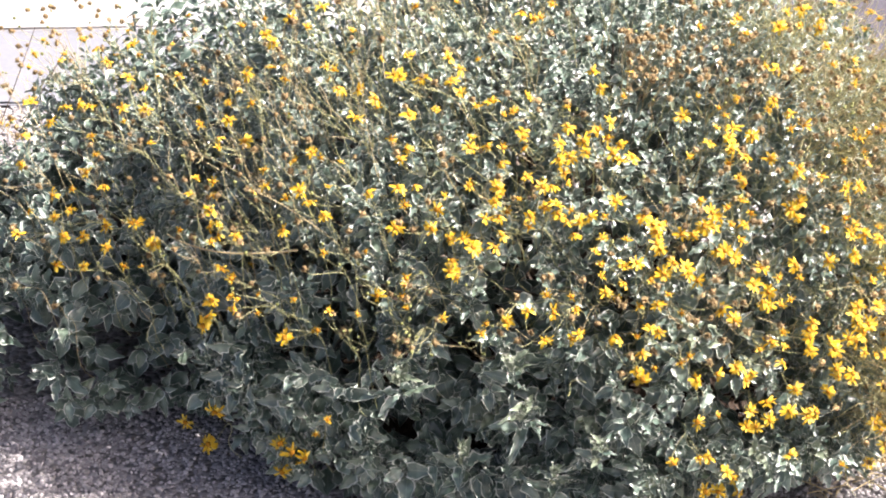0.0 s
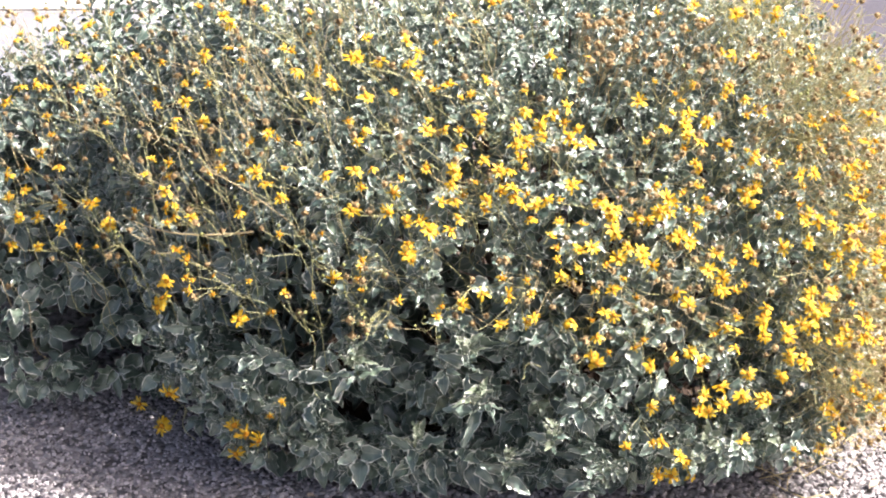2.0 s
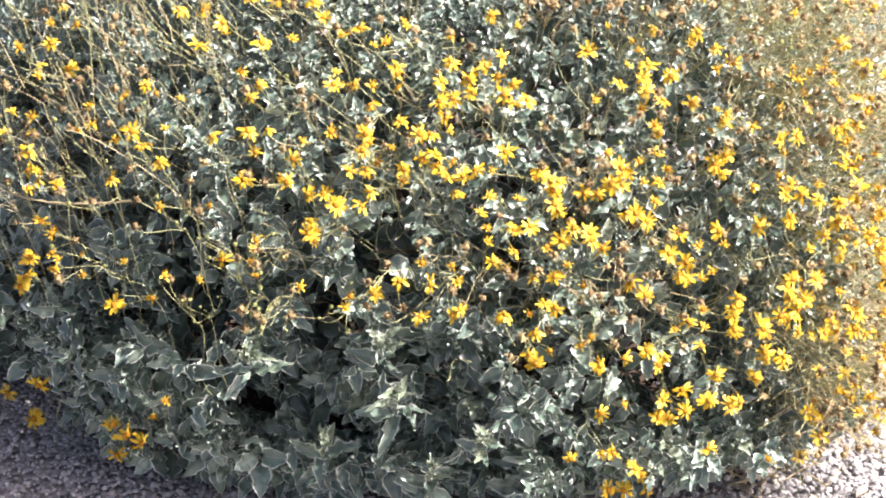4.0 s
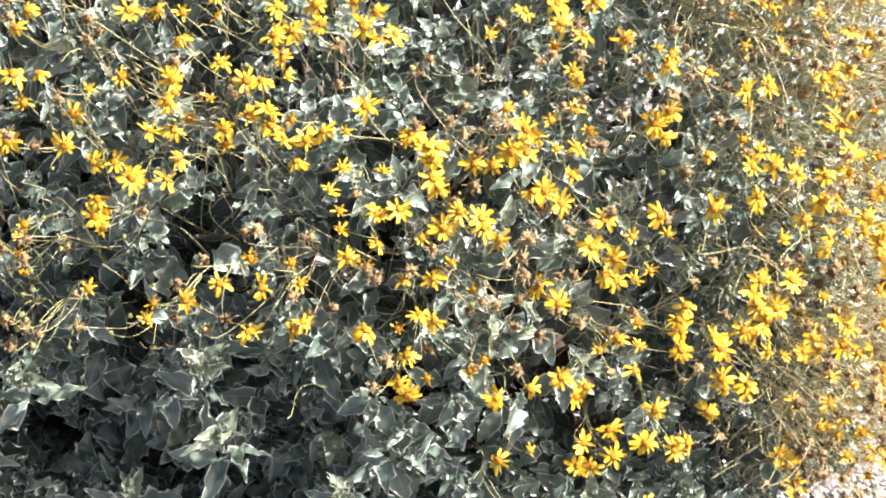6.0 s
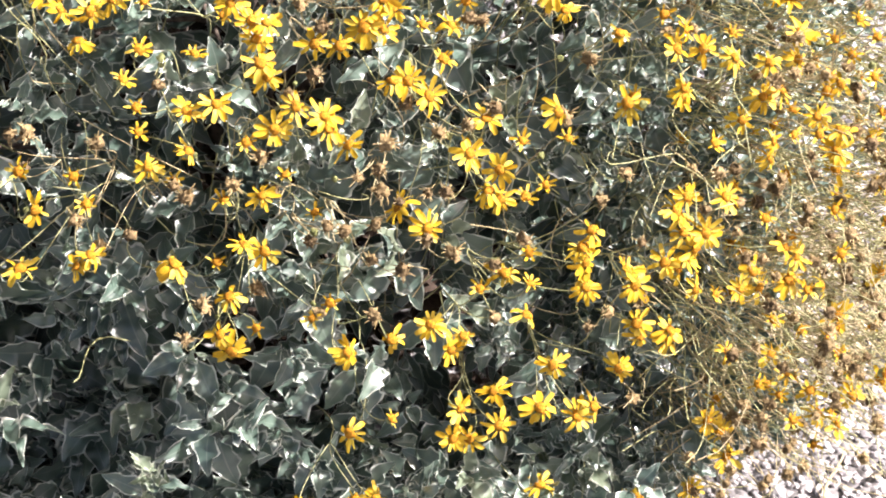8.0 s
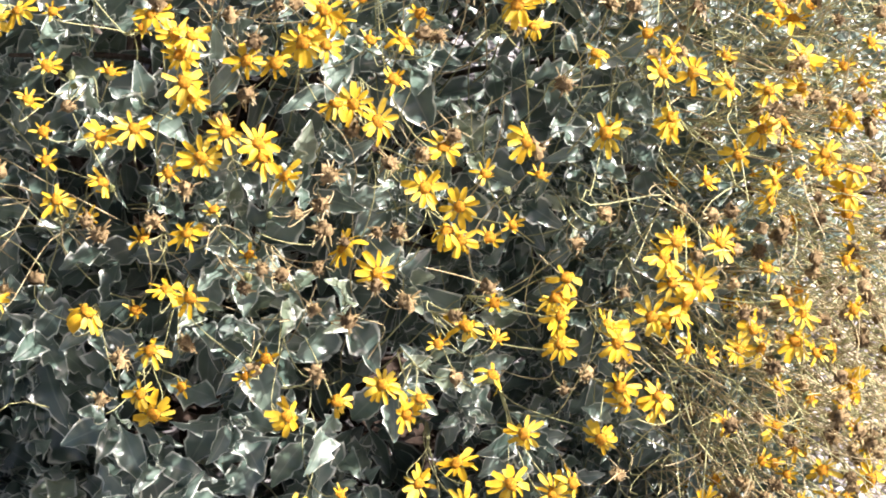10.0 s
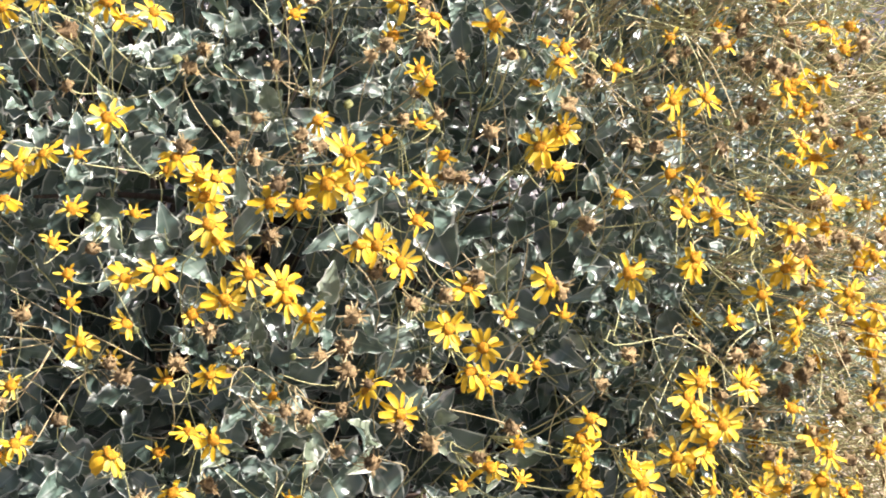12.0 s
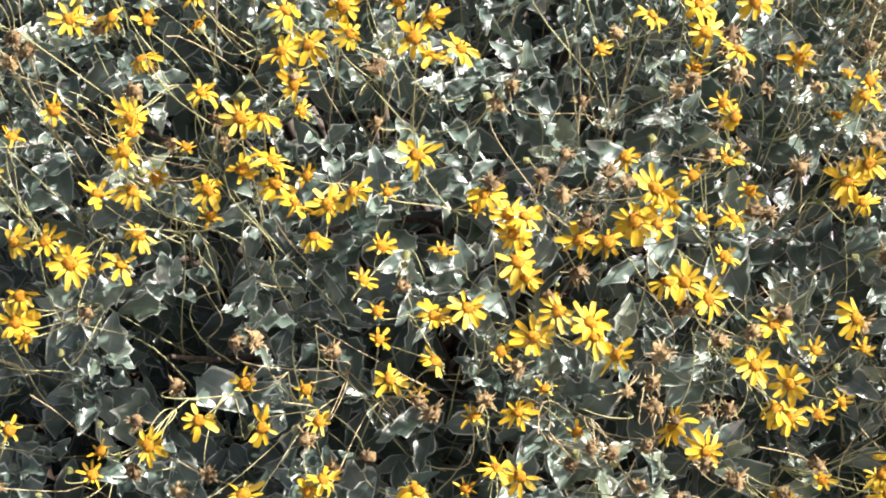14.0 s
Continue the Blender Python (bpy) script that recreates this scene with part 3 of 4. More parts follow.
def scraps_shape(n):
    shapes = [blade(rng, rng.uniform(0.16, 0.30), 1.5, 0.25, 0.4, rng.uniform(0.4, 1.6), rng.uniform(-1, 1), 2, 3, 0.2, 0.6) for _ in range(n)]
    placed = []
    for j in range(n):
        q = 6.2832 * j / n + rng.uniform(-0.4, 0.4)
        m = Matrix.Rotation(q, 4, "Z") @ Matrix.Translation((0, 0.0045, 0.001)) @ Matrix.Rotation(rng.uniform(-0.3, 1.9), 4, "X") @ Matrix.Scale(rng.uniform(0.0035, 0.0078), 4)
        placed.append((j, m))
    return joined(shapes, placed)


def ring_shape():
    """The short, half-raised petals of a head that opens or fades."""
    placed, n = [], int(rng.integers(6, 10))
    for j in range(n):
        q = 6.2832 * j / n + rng.uniform(-0.2, 0.2)
        placed.append((int(rng.integers(6)), Matrix.Rotation(q, 4, "Z") @ Matrix.Translation((0, 0.0038, 0.0006)) @ Matrix.Rotation(rng.uniform(0.1, 1.1), 4, "X") @ Matrix.Scale(rng.uniform(0.005, 0.0095), 4)))
    return joined(PETALS, placed)


RINGS = [ring_shape() for _ in range(4)]
RING_MESH = [mesh_of("petal_ring", *r[:2], PETAL, r[2]) for r in RINGS]
DRY = [dry_shape() for _ in range(4)]
DRY_MESH = [mesh_of("seed_head", *d, SEED) for d in DRY]
SCRAPS = [scraps_shape(int(n)) for n in (13, 17, 21)]
SCRAP_MESH = [mesh_of("withered_petals", *s[:2], WITHERED, s[2]) for s in SCRAPS]
BUD_MESH = [mesh_of("bud", *[np.concatenate([a, b]) if i == 0 else a + [tuple(q + 25 for q in x) for x in b] for i, (a, b) in enumerate(zip(knob(0.0042, 0.004, 8, 3, 0.38), cup(0.0042, 0.004, 8, 2)))], BUD)]

heads = []  # place, axis, kind


def facing(p, loose):
    # low heads are turned towards the camera's side instead of up
    low = max(0.0, min(1.0, (0.30 - p.z) / 0.2)) * (1.0 if p.x < 0.1 else 0.4)
    return (outward(p) * 0.42 + Vector((0.18, -0.24 - 0.4 * low, 0.66 - 0.3 * low)) + Vector(rng.uniform(-loose, loose, 3))).normalized()


def flower(p, axis, size, half=False):
    owner = keeper(p)
    head = part("flower_head", CALYX_MESH, owner, home(owner) @ frame_of(p, axis, rng.uniform(0, 6.28), size))
    part("disc", DISC_MESH[int(rng.integers(3))], head, Matrix.Translation((0, 0, 0.0004)), "orange-yellow disc")
    if half:
        part("petal_ring", RING_MESH[int(rng.integers(4))], head, Matrix.Identity(4))
        return
    count = int(rng.integers(10, 15))
    sag = rng.uniform(-0.6, 0.25)
    limp, way = rng.random() < 0.42, rng.uniform(0, 6.28)
    for j in range(count):
        if rng.random() < 0.06:
            continue
        q = 6.2832 * j / count + rng.uniform(-0.14, 0.14)
        length = rng.uniform(0.0085, 0.0142) * (0.75 if limp and rng.random() < 0.4 else 1.0)
        # limp heads let the petals of one side hang
        tilt = 0.1 + sag + rng.uniform(-0.5, 0.35) - (0.75 * max(0.0, math.cos(q - way)) if limp else 0.0)
        part("petal", PETAL_MESH[int(rng.integers(6))], head,
             Matrix.Rotation(q, 4, "Z") @ Matrix.Translation((0, 0.0038, 0.0006)) @ Matrix.Rotation(tilt, 4, "X") @ Matrix.Scale(length, 4))


def seed_head(p, axis, size):
    owner = keeper(p)
    head = part("seed_head", DRY_MESH[int(rng.integers(4))], owner, home(owner) @ frame_of(p, axis, rng.uniform(0, 6.28), size), "dry brown seed head")
    if rng.random() < 0.92:
        part("withered_petals", SCRAP_MESH[int(rng.integers(3))], head, Matrix.Identity(4))


def blooms(kind, places):
    """Heads of one kind at bearings and height angles on the dome."""
    for az, el in places:
        p = on_dome(az, el, 1.0)
        heads.append((p, facing(p, 0.62), kind))


blooms("open", [(-55.9, 45.6), (-54.4, 48.9), (-53.9, 14.0), (-52.7, 45.0), (-52.5, 40.0), (-51.6, -14.8), (-50.1, 30.9), (-50.1, 33.7), (-48.4, -17.3), (-46.2, 21.7)])
blooms("open", [(-45.6, 31.8), (-45.4, 19.6), (-44.1, 5.5), (-43.9, -8.6), (-43.8, 18.9), (-43.5, 7.0), (-43.1, 9.7), (-42.2, 14.5), (-41.4, 19.6), (-39.8, 9.6), (-39.5, 27.0), (-36.5, -16.8), (-36.0, 41.5), (-35.3, 21.9), (-35.2, 32.7), (-35.1, -10.5), (-34.8, 27.5), (-33.8, -11.6), (-33.1, 26.3), (-33.0, 41.8), (-33.0, 7.5), (-32.3, -12.2), (-31.4, 38.1), (-30.8, 25.0), (-30.0, 41.1), (-28.9, 44.6), (-28.0, 44.6), (-26.3, 28.8), (-24.5, 39.6), (-23.7, 33.6), (-23.3, 35.1), (-23.0, 15.7), (-22.9, 30.0), (-22.3, 47.9), (-22.2, 24.8), (-20.5, 44.7), (-20.0, 46.5), (-18.8, 43.2), (-18.3, 25.2), (-18.1, 27.7), (-16.2, 24.1), (-15.8, 36.1)])
blooms("open", [(-15.7, 19.9), (-15.6, 21.3), (-14.8, 24.3), (-14.4, 42.4), (-13.7, 36.3), (-13.6, 23.3), (-13.4, 55.3), (-12.8, 27.0), (-11.9, 29.3), (-11.8, 34.2), (-11.8, 31.1), (-11.4, 23.4), (-11.3, 27.3), (-10.8, 25.1), (-9.8, 13.9), (-9.8, 38.4), (-8.8, 32.6), (-8.0, 27.6), (-7.8, 15.5), (-6.9, 31.4), (-6.6, 28.7), (-6.0, 11.5), (-5.9, 31.4), (-5.3, 37.1), (-5.3, 34.9), (-5.3, 15.3), (-5.3, 29.2), (-5.1, 28.0), (-4.3, 27.1), (-4.1, 35.3), (-3.5, 11.8), (-3.4, 25.3), (-2.9, 27.1), (-2.9, 12.5), (-2.2, 35.9), (-1.8, 27.7), (-1.5, 46.8), (-1.0, 38.8), (-0.4, 44.4), (-0.3, 18.0), (0.6, 39.8), (0.7, 11.9)])
blooms("open", [(0.8, 35.7), (0.9, 29.6), (1.5, 18.9), (1.5, 21.3), (1.6, 34.7), (1.6, 36.8), (2.6, 7.2), (2.8, 21.7), (2.9, 35.1), (3.1, 6.0), (3.1, 9.7), (3.7, 27.5), (3.8, 13.1), (3.9, 46.4), (4.7, 12.6), (4.7, 16.1), (4.8, 25.4), (4.9, 24.0), (5.2, 23.2), (5.3, 26.3), (5.4, 20.1), (6.1, -7.2), (6.4, 21.4), (7.5, 25.0), (7.7, 20.7), (7.8, 20.0), (8.2, 5.5), (8.3, -0.7), (8.7, 24.8), (8.7, 18.9), (9.4, 40.1), (9.5, -12.9), (9.6, -6.8), (9.8, 29.1), (9.9, 25.8), (10.2, 6.1), (10.8, 25.6), (10.9, -13.2), (10.9, 27.4), (11.0, 22.5), (11.4, 26.7), (11.5, -9.5)])
blooms("open", [(11.7, 22.5), (12.0, 36.4), (12.0, 13.4), (12.0, 6.9), (12.1, -10.7), (12.6, 21.5), (12.9, 5.0), (13.0, -13.6), (13.1, -2.1), (13.4, 0.3), (13.5, 5.8), (13.9, -2.3), (14.1, 25.5), (14.2, 17.8), (14.4, 35.3), (14.4, 36.8), (14.9, 30.8), (15.0, 1.3), (15.0, 15.3), (15.2, 19.8), (15.3, -1.5), (15.5, 14.7), (15.6, 16.6), (15.8, 34.2), (16.5, 6.7), (16.9, 41.9), (17.2, 36.7), (17.3, -0.6), (17.8, 2.7), (17.8, -7.8), (18.6, 33.5), (18.7, 19.7), (19.2, -1.8), (19.3, 10.8), (19.4, 26.8), (19.4, 8.0), (19.9, 25.6), (20.0, -1.3), (20.6, 27.6), (21.2, 31.1), (21.2, 1.5), (21.5, 41.0)])
blooms("open", [(21.5, 8.7), (21.9, 7.6), (22.0, 4.7), (22.2, 3.7), (22.3, 19.5), (22.5, 23.8), (22.7, 39.0), (23.5, 8.7), (23.7, 2.9), (23.7, -11.5), (23.8, 3.6), (23.8, 45.0), (23.9, 37.2), (24.1, 8.2), (24.2, 12.1), (24.5, 10.5), (24.6, 8.7), (24.8, 12.9), (25.1, 9.3), (25.1, 6.3), (25.2, 19.4), (25.4, 19.8), (25.4, 22.3), (25.7, 10.2), (26.1, 23.4), (26.2, 28.4), (26.6, -5.0), (26.9, -12.2), (26.9, 12.3), (26.9, 22.0), (27.1, 0.7), (27.6, -6.6), (27.6, 5.5), (27.9, 50.8), (27.9, 28.2), (28.3, 6.6), (28.3, 17.1), (28.5, 21.0), (28.5, -9.4), (28.7, 5.3), (29.6, 14.1), (29.7, 18.2)])
blooms("open", [(29.8, -0.5), (29.9, 15.2), (30.2, 7.7), (30.5, 5.1), (30.5, 20.2), (30.8, 18.4), (30.9, 6.8), (31.0, -2.7), (31.4, 24.2), (32.2, 27.6), (32.2, 20.0), (32.2, 24.8), (32.6, 3.9), (32.7, 23.8), (32.7, 21.6), (32.8, 16.0), (33.0, -5.2), (33.0, 28.1), (33.3, -0.7), (33.6, 12.2), (33.7, 13.4), (33.8, 52.6), (33.9, 1.0), (34.0, 49.4), (34.1, 14.7), (34.2, -8.1), (34.5, 27.9), (34.6, 17.7), (35.6, 50.5), (35.6, -4.8), (35.9, 30.9), (36.0, 13.4), (36.3, -10.6), (36.6, -7.8), (36.6, 3.2), (36.9, 36.8), (37.7, 34.3), (38.1, 33.4), (38.7, -7.3), (39.0, 34.3), (45.4, 49.9), (51.3, 49.0)])
blooms("open", [(-2.6, 37.4), (-4.6, 33.2), (4.6, 26.5), (10.8, 14.9), (19.8, 11.9), (19.4, 9.8), (15.5, 9.8), (-4.5, 39.2), (15.2, 38.1), (-50.3, 51.7), (-49.6, -18.6), (-21.1, 30.4), (-24.9, 44.5)])
blooms("half", [(-51.5, 37.6), (-50.1, 17.5), (-49.2, 29.8), (-45.3, 41.0), (-37.1, 31.0), (-36.5, 10.0), (-32.4, 46.5), (-31.4, 28.7), (-31.0, 32.1), (-30.0, -6.8), (-28.8, 47.4), (-28.3, -3.8), (-28.2, 12.6), (-20.4, 16.0), (-20.2, 18.5), (-19.8, 14.5), (-12.5, 40.6), (-12.1, 12.0), (-11.9, 36.3), (-11.7, 13.4), (-9.4, 36.1), (-6.0, 17.6), (-4.6, 41.8), (-3.8, 28.5), (-3.6, 17.4), (-0.6, 24.9), (-0.4, 27.7)])
blooms("half", [(2.6, 12.0), (3.0, 15.9), (3.3, 26.8), (4.1, 19.4), (4.2, 7.6), (5.8, 17.3), (7.5, 9.0), (8.6, -6.6), (9.3, 34.8), (10.2, 0.1), (12.6, 27.9), (12.7, 25.7), (13.5, 23.6), (14.3, 9.0), (16.7, 11.0), (16.7, 8.9), (16.7, 14.7), (16.8, 18.2), (17.7, 15.3), (22.4, 45.6), (25.1, 24.5), (26.2, 5.6), (26.6, 16.0), (28.7, 22.6), (29.1, 10.2), (29.3, -2.9), (29.7, 2.4), (30.9, -4.6), (31.2, 15.3), (31.4, 16.9), (31.7, 3.9), (31.7, 34.6), (32.6, 26.4), (33.4, 34.5), (34.8, 20.6), (35.0, -11.9), (36.6, -1.2)])
blooms("dry", [(-10.4, 12.4), (-10.3, 15.1), (-7.9, 31.2), (-6.4, 19.8), (-4.7, 33.5), (-3.5, 14.7), (-2.6, 19.4), (-1.2, 13.8), (-1.0, 34.1), (-0.9, 31.2), (0.3, 22.8), (0.8, 17.0), (1.1, 6.9), (1.3, 16.2), (3.4, 16.8), (4.0, 28.1), (4.7, 18.5), (5.1, 33.1), (6.1, 28.3), (7.0, 8.4), (7.0, 27.3), (7.2, 29.4), (7.4, 23.2), (7.5, 14.1), (7.9, 26.0), (8.2, 32.1), (8.2, 13.6), (9.0, 27.7), (9.0, 16.9), (9.0, 28.4), (9.4, 7.9), (9.7, 13.9), (9.7, 27.8), (10.0, 15.9), (10.0, 17.3), (10.1, 35.6), (10.4, 18.9), (10.8, 15.2), (12.1, 15.6), (12.5, 32.4), (12.9, 19.2)])
blooms("dry", [(13.0, 15.5), (13.1, 11.6), (13.3, 32.9), (13.5, 28.9), (14.3, 19.5), (14.9, 6.9), (15.1, 25.8), (15.1, 10.5), (15.6, 25.6), (15.6, 20.4), (16.5, 11.9), (16.6, 32.0), (19.0, 31.8), (19.5, 5.2), (20.4, 6.0), (20.4, 13.7), (21.7, 15.1), (22.0, -1.3), (22.2, 6.4), (22.3, 10.5), (25.2, 14.7), (26.6, 13.9), (27.4, 9.7), (27.6, 14.0), (27.9, 25.4), (29.0, 12.6), (30.2, 12.6), (30.7, 27.2), (31.5, 9.1), (32.0, 6.0), (32.0, 12.4), (33.0, 7.5), (33.7, 9.8), (33.8, 26.6), (34.2, 24.4), (34.4, -2.5), (35.2, 23.2), (35.4, -4.0), (36.8, -4.2), (37.0, 24.4), (40.3, -12.5), (40.9, -14.1)])

# open heads over the lower bush beside it, placed to fit the camera's view
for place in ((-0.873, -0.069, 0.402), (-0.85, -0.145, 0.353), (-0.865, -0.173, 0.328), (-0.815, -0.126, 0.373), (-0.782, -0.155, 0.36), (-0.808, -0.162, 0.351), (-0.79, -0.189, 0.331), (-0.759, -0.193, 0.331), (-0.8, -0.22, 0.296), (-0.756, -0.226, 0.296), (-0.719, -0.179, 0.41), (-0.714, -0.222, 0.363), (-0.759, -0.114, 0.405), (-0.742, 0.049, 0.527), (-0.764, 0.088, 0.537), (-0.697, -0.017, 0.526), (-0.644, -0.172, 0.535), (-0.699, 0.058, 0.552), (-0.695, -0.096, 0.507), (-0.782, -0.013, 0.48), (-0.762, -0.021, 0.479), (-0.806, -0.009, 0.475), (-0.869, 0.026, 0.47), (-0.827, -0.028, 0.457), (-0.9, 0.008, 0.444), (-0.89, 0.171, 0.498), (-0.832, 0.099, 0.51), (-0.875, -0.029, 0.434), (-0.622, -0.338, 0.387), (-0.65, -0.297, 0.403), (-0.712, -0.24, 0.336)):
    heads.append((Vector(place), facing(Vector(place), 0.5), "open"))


# more withered heads and buds, thickest on the sunlit flank and the crown
def strew(count, az0, az1, el0, el1, k0, k1, kinds):
    for _ in range(count):
        p = on_dome(rng.uniform(az0, az1), rng.uniform(el0, el1), rng.uniform(k0, k1))
        if p.z > 0.06 and rng.random() < thinning(p, 0.04):
            heads.append((p, facing(p, 0.6), kinds[int(rng.integers(len(kinds)))]))


strew(820, 29, 80, -12.5, 44, 0.88, 1.07, ("dry", "dry", "dry", "dry", "bud", "half", "half"))
strew(260, 14, 50, 26, 58, 0.95, 1.06, ("dry", "dry", "dry", "bud", "half"))
strew(60, -62, -28, 8, 28, 0.98, 1.05, ("dry", "half", "bud"))
strew(45, 3, 14, 44, 52, 0.98, 1.04, ("dry",))
strew(30, -27, -17, 8, 20, 0.98, 1.04, ("bud", "bud", "bud", "dry"))
strew(90, -10, 60, 38, 70, 0.97, 1.06, ("dry", "dry", "bud"))
strew(110, -75, -35, 22, 62, 0.97, 1.06, ("dry", "dry", "bud", "half"))
for _ in range(230):
    q, e = rng.uniform(-2.3, 0.8), rng.uniform(0.15, 1.45)
    p = Vector((-0.68, 0.18, 0.18)) + Vector((0.42 * math.cos(e) * math.sin(q), -0.41 * math.cos(e) * math.cos(q), 0.36 * math.sin(e))) * rng.uniform(0.95, 1.18)
    if p.z > 0.22:
        heads.append((p, facing(p, 0.6), ("dry", "dry", "dry", "half", "bud")[int(rng.integers(5))]))
strew(60, 26, 39, -13, 12, 0.98, 1.05, ("dry",))
strew(70, 30, 43, -8, 30, 0.99, 1.05, ("half", "dry"))
strew(170, -35, 35, 8, 45, 0.95, 1.02, ("dry", "dry", "half", "bud", "bud"))
strew(70, -62, -8, 24, 58, 0.98, 1.05, ("half", "dry"))
strew(120, 84, 255, 10, 85, 0.97, 1.08, ("dry", "dry", "dry", "open", "bud"))

singles = 0
rest = {"dry": [], "bud": []}
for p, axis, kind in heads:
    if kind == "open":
        # low heads on the shaded side are enlarged to fit the camera's view
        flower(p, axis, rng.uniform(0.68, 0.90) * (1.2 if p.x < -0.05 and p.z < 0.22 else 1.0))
    elif kind == "half":
        flower(p, axis, rng.uniform(0.62, 0.8), True)
    elif kind == "dry":
        if singles < 290:
            seed_head(p, axis, rng.uniform(0.45, 0.72))
            singles += 1
        else:
            rest["dry"].append((int(rng.integers(4)), frame_of(p, axis, rng.uniform(0, 6.28), rng.uniform(0.45, 0.72))))
    else:
        part("bud", BUD_MESH[0], bush, HOME @ frame_of(p, axis, rng.uniform(0, 6.28), rng.uniform(0.4, 0.72)), "green flower bud")
if rest["dry"]:
    V, F, base = [], [], 0
    for k, m in rest["dry"]:
        v, f = DRY[k]
        m = np.array(m)
        V.append(v @ m[:3, :3].T + m[:3, 3])
        F += [tuple(i + base for i in q) for q in f]
        base += len(v)
    v, f, u = joined(SCRAPS, [(i % 3, m) for i, (k, m) in enumerate(rest["dry"])])
    tagged(part("withered_petal_mass", mesh_of("withered_petal_mass", v, f, WITHERED, u), bush, HOME, "curled withered petals"), kind="stuff")
    tagged(part("seed_head_mass", mesh_of("seed_head_mass", np.concatenate(V), F, SEED), bush, HOME, "dry brown seed heads"), kind="stuff")

# branched stalks that carry the heads
left = list(range(len(heads)))
stalks, loose_stalks, loose_faces = 0, [], []
while left:
    first = heads[left[0]][0]
    near = sorted(left, key=lambda i: (heads[i][0] - first).length)[:5]
    group = [i for i in near if (heads[i][0] - first).length < 0.065]
    for i in group:
        left.remove(i)
    mean = sum((heads[i][0] for i in group), Vector()) / len(group)
    n = outward(mean)
    if mean.x < -0.25:
        n = (n * 0.45 + Vector((0.0, 0.0, 0.85))).normalized()
    dry = sum(heads[i][2] == "dry" for i in group) * 2 > len(group)
    drift = (Vector((MID.x, MID.y, 0.05)) - mean).normalized() * rng.uniform(0.02, 0.08) + Vector(rng.uniform(-0.045, 0.045, 3))
    node = mean - n * rng.uniform(0.03, 0.065) + drift * 0.45
    root = mean - n * (0.15 if mean.x > -0.3 else 0.10) + drift * (1.1 if mean.x > -0.3 else 0.6) + Vector((0, 0, -0.06))
    root.z = max(root.z, 0.05)
    bend = Vector(rng.uniform(-0.03, 0.03, 3))
    V, F = tube(bezier(root, root + n * 0.06 + bend, node - n * 0.03 - bend + drift * 0.2, node, 8), [0.00058 - 0.00002 * j for j in range(9)], 5)
    for i in group:
        p, axis, kind = heads[i]
        foot = p - axis * 0.004
        span = (foot - node).length
        side = Vector(rng.uniform(-0.16, 0.16, 3)) * span
        line = bezier(node, node + n * span * 0.3 + side, foot - axis * span * 0.35 - side * 0.3, foot, 10)
        v, f = tube(line, [0.00042 - 0.00001 * j for j in range(11)], 4)
        F += [tuple(q + len(V) for q in x) for x in f]
        V += v
    owner = keeper(mean)
    if stalks < 420:
        part("flower_stalk", mesh_of("flower_stalk", V, F, DRY_STALK if dry else STALK), owner, home(owner))
        stalks += 1
    else:
        loose_faces += [tuple(q + len(loose_stalks) for q in x) for x in F]
        loose_stalks += V
tagged(part("stalk_mass", mesh_of("stalk_mass", loose_stalks, loose_faces, DRY_STALK), bush, HOME, "thin dry flower stalks"), kind="stuff")

# bare dry stalks tangled among the leaves, and one pale twig that reaches across a hollow
TANGLE = [(rng.uniform(27.1, 37), rng.uniform(-12, 6)) for _ in range(90)] + [(rng.uniform(27.1, 40), rng.uniform(0, 22)) for _ in range(70)] + [(rng.uniform(27, 80), rng.uniform(-12.5, 44)) for _ in range(1740)] + [(rng.uniform(27, 52), rng.uniform(25, 58)) for _ in range(600)] + [(rng.uniform(27, 50), rng.uniform(-16, 8)) for _ in range(260)] + [(rng.uniform(-27, -16), rng.uniform(6, 20)) for _ in range(10)] + [(rng.uniform(-30, 40), rng.uniform(12, 60)) for _ in range(110)] + [(rng.uniform(6, 30), rng.uniform(-2, 22)) for _ in range(60)] + [(rng.uniform(-66, -10), rng.uniform(20, 60)) for _ in range(240)] + [(rng.uniform(-12, 28), rng.uniform(0, 40)) for _ in range(70)]
wisps, wisp_faces = [[], []], [[], []]
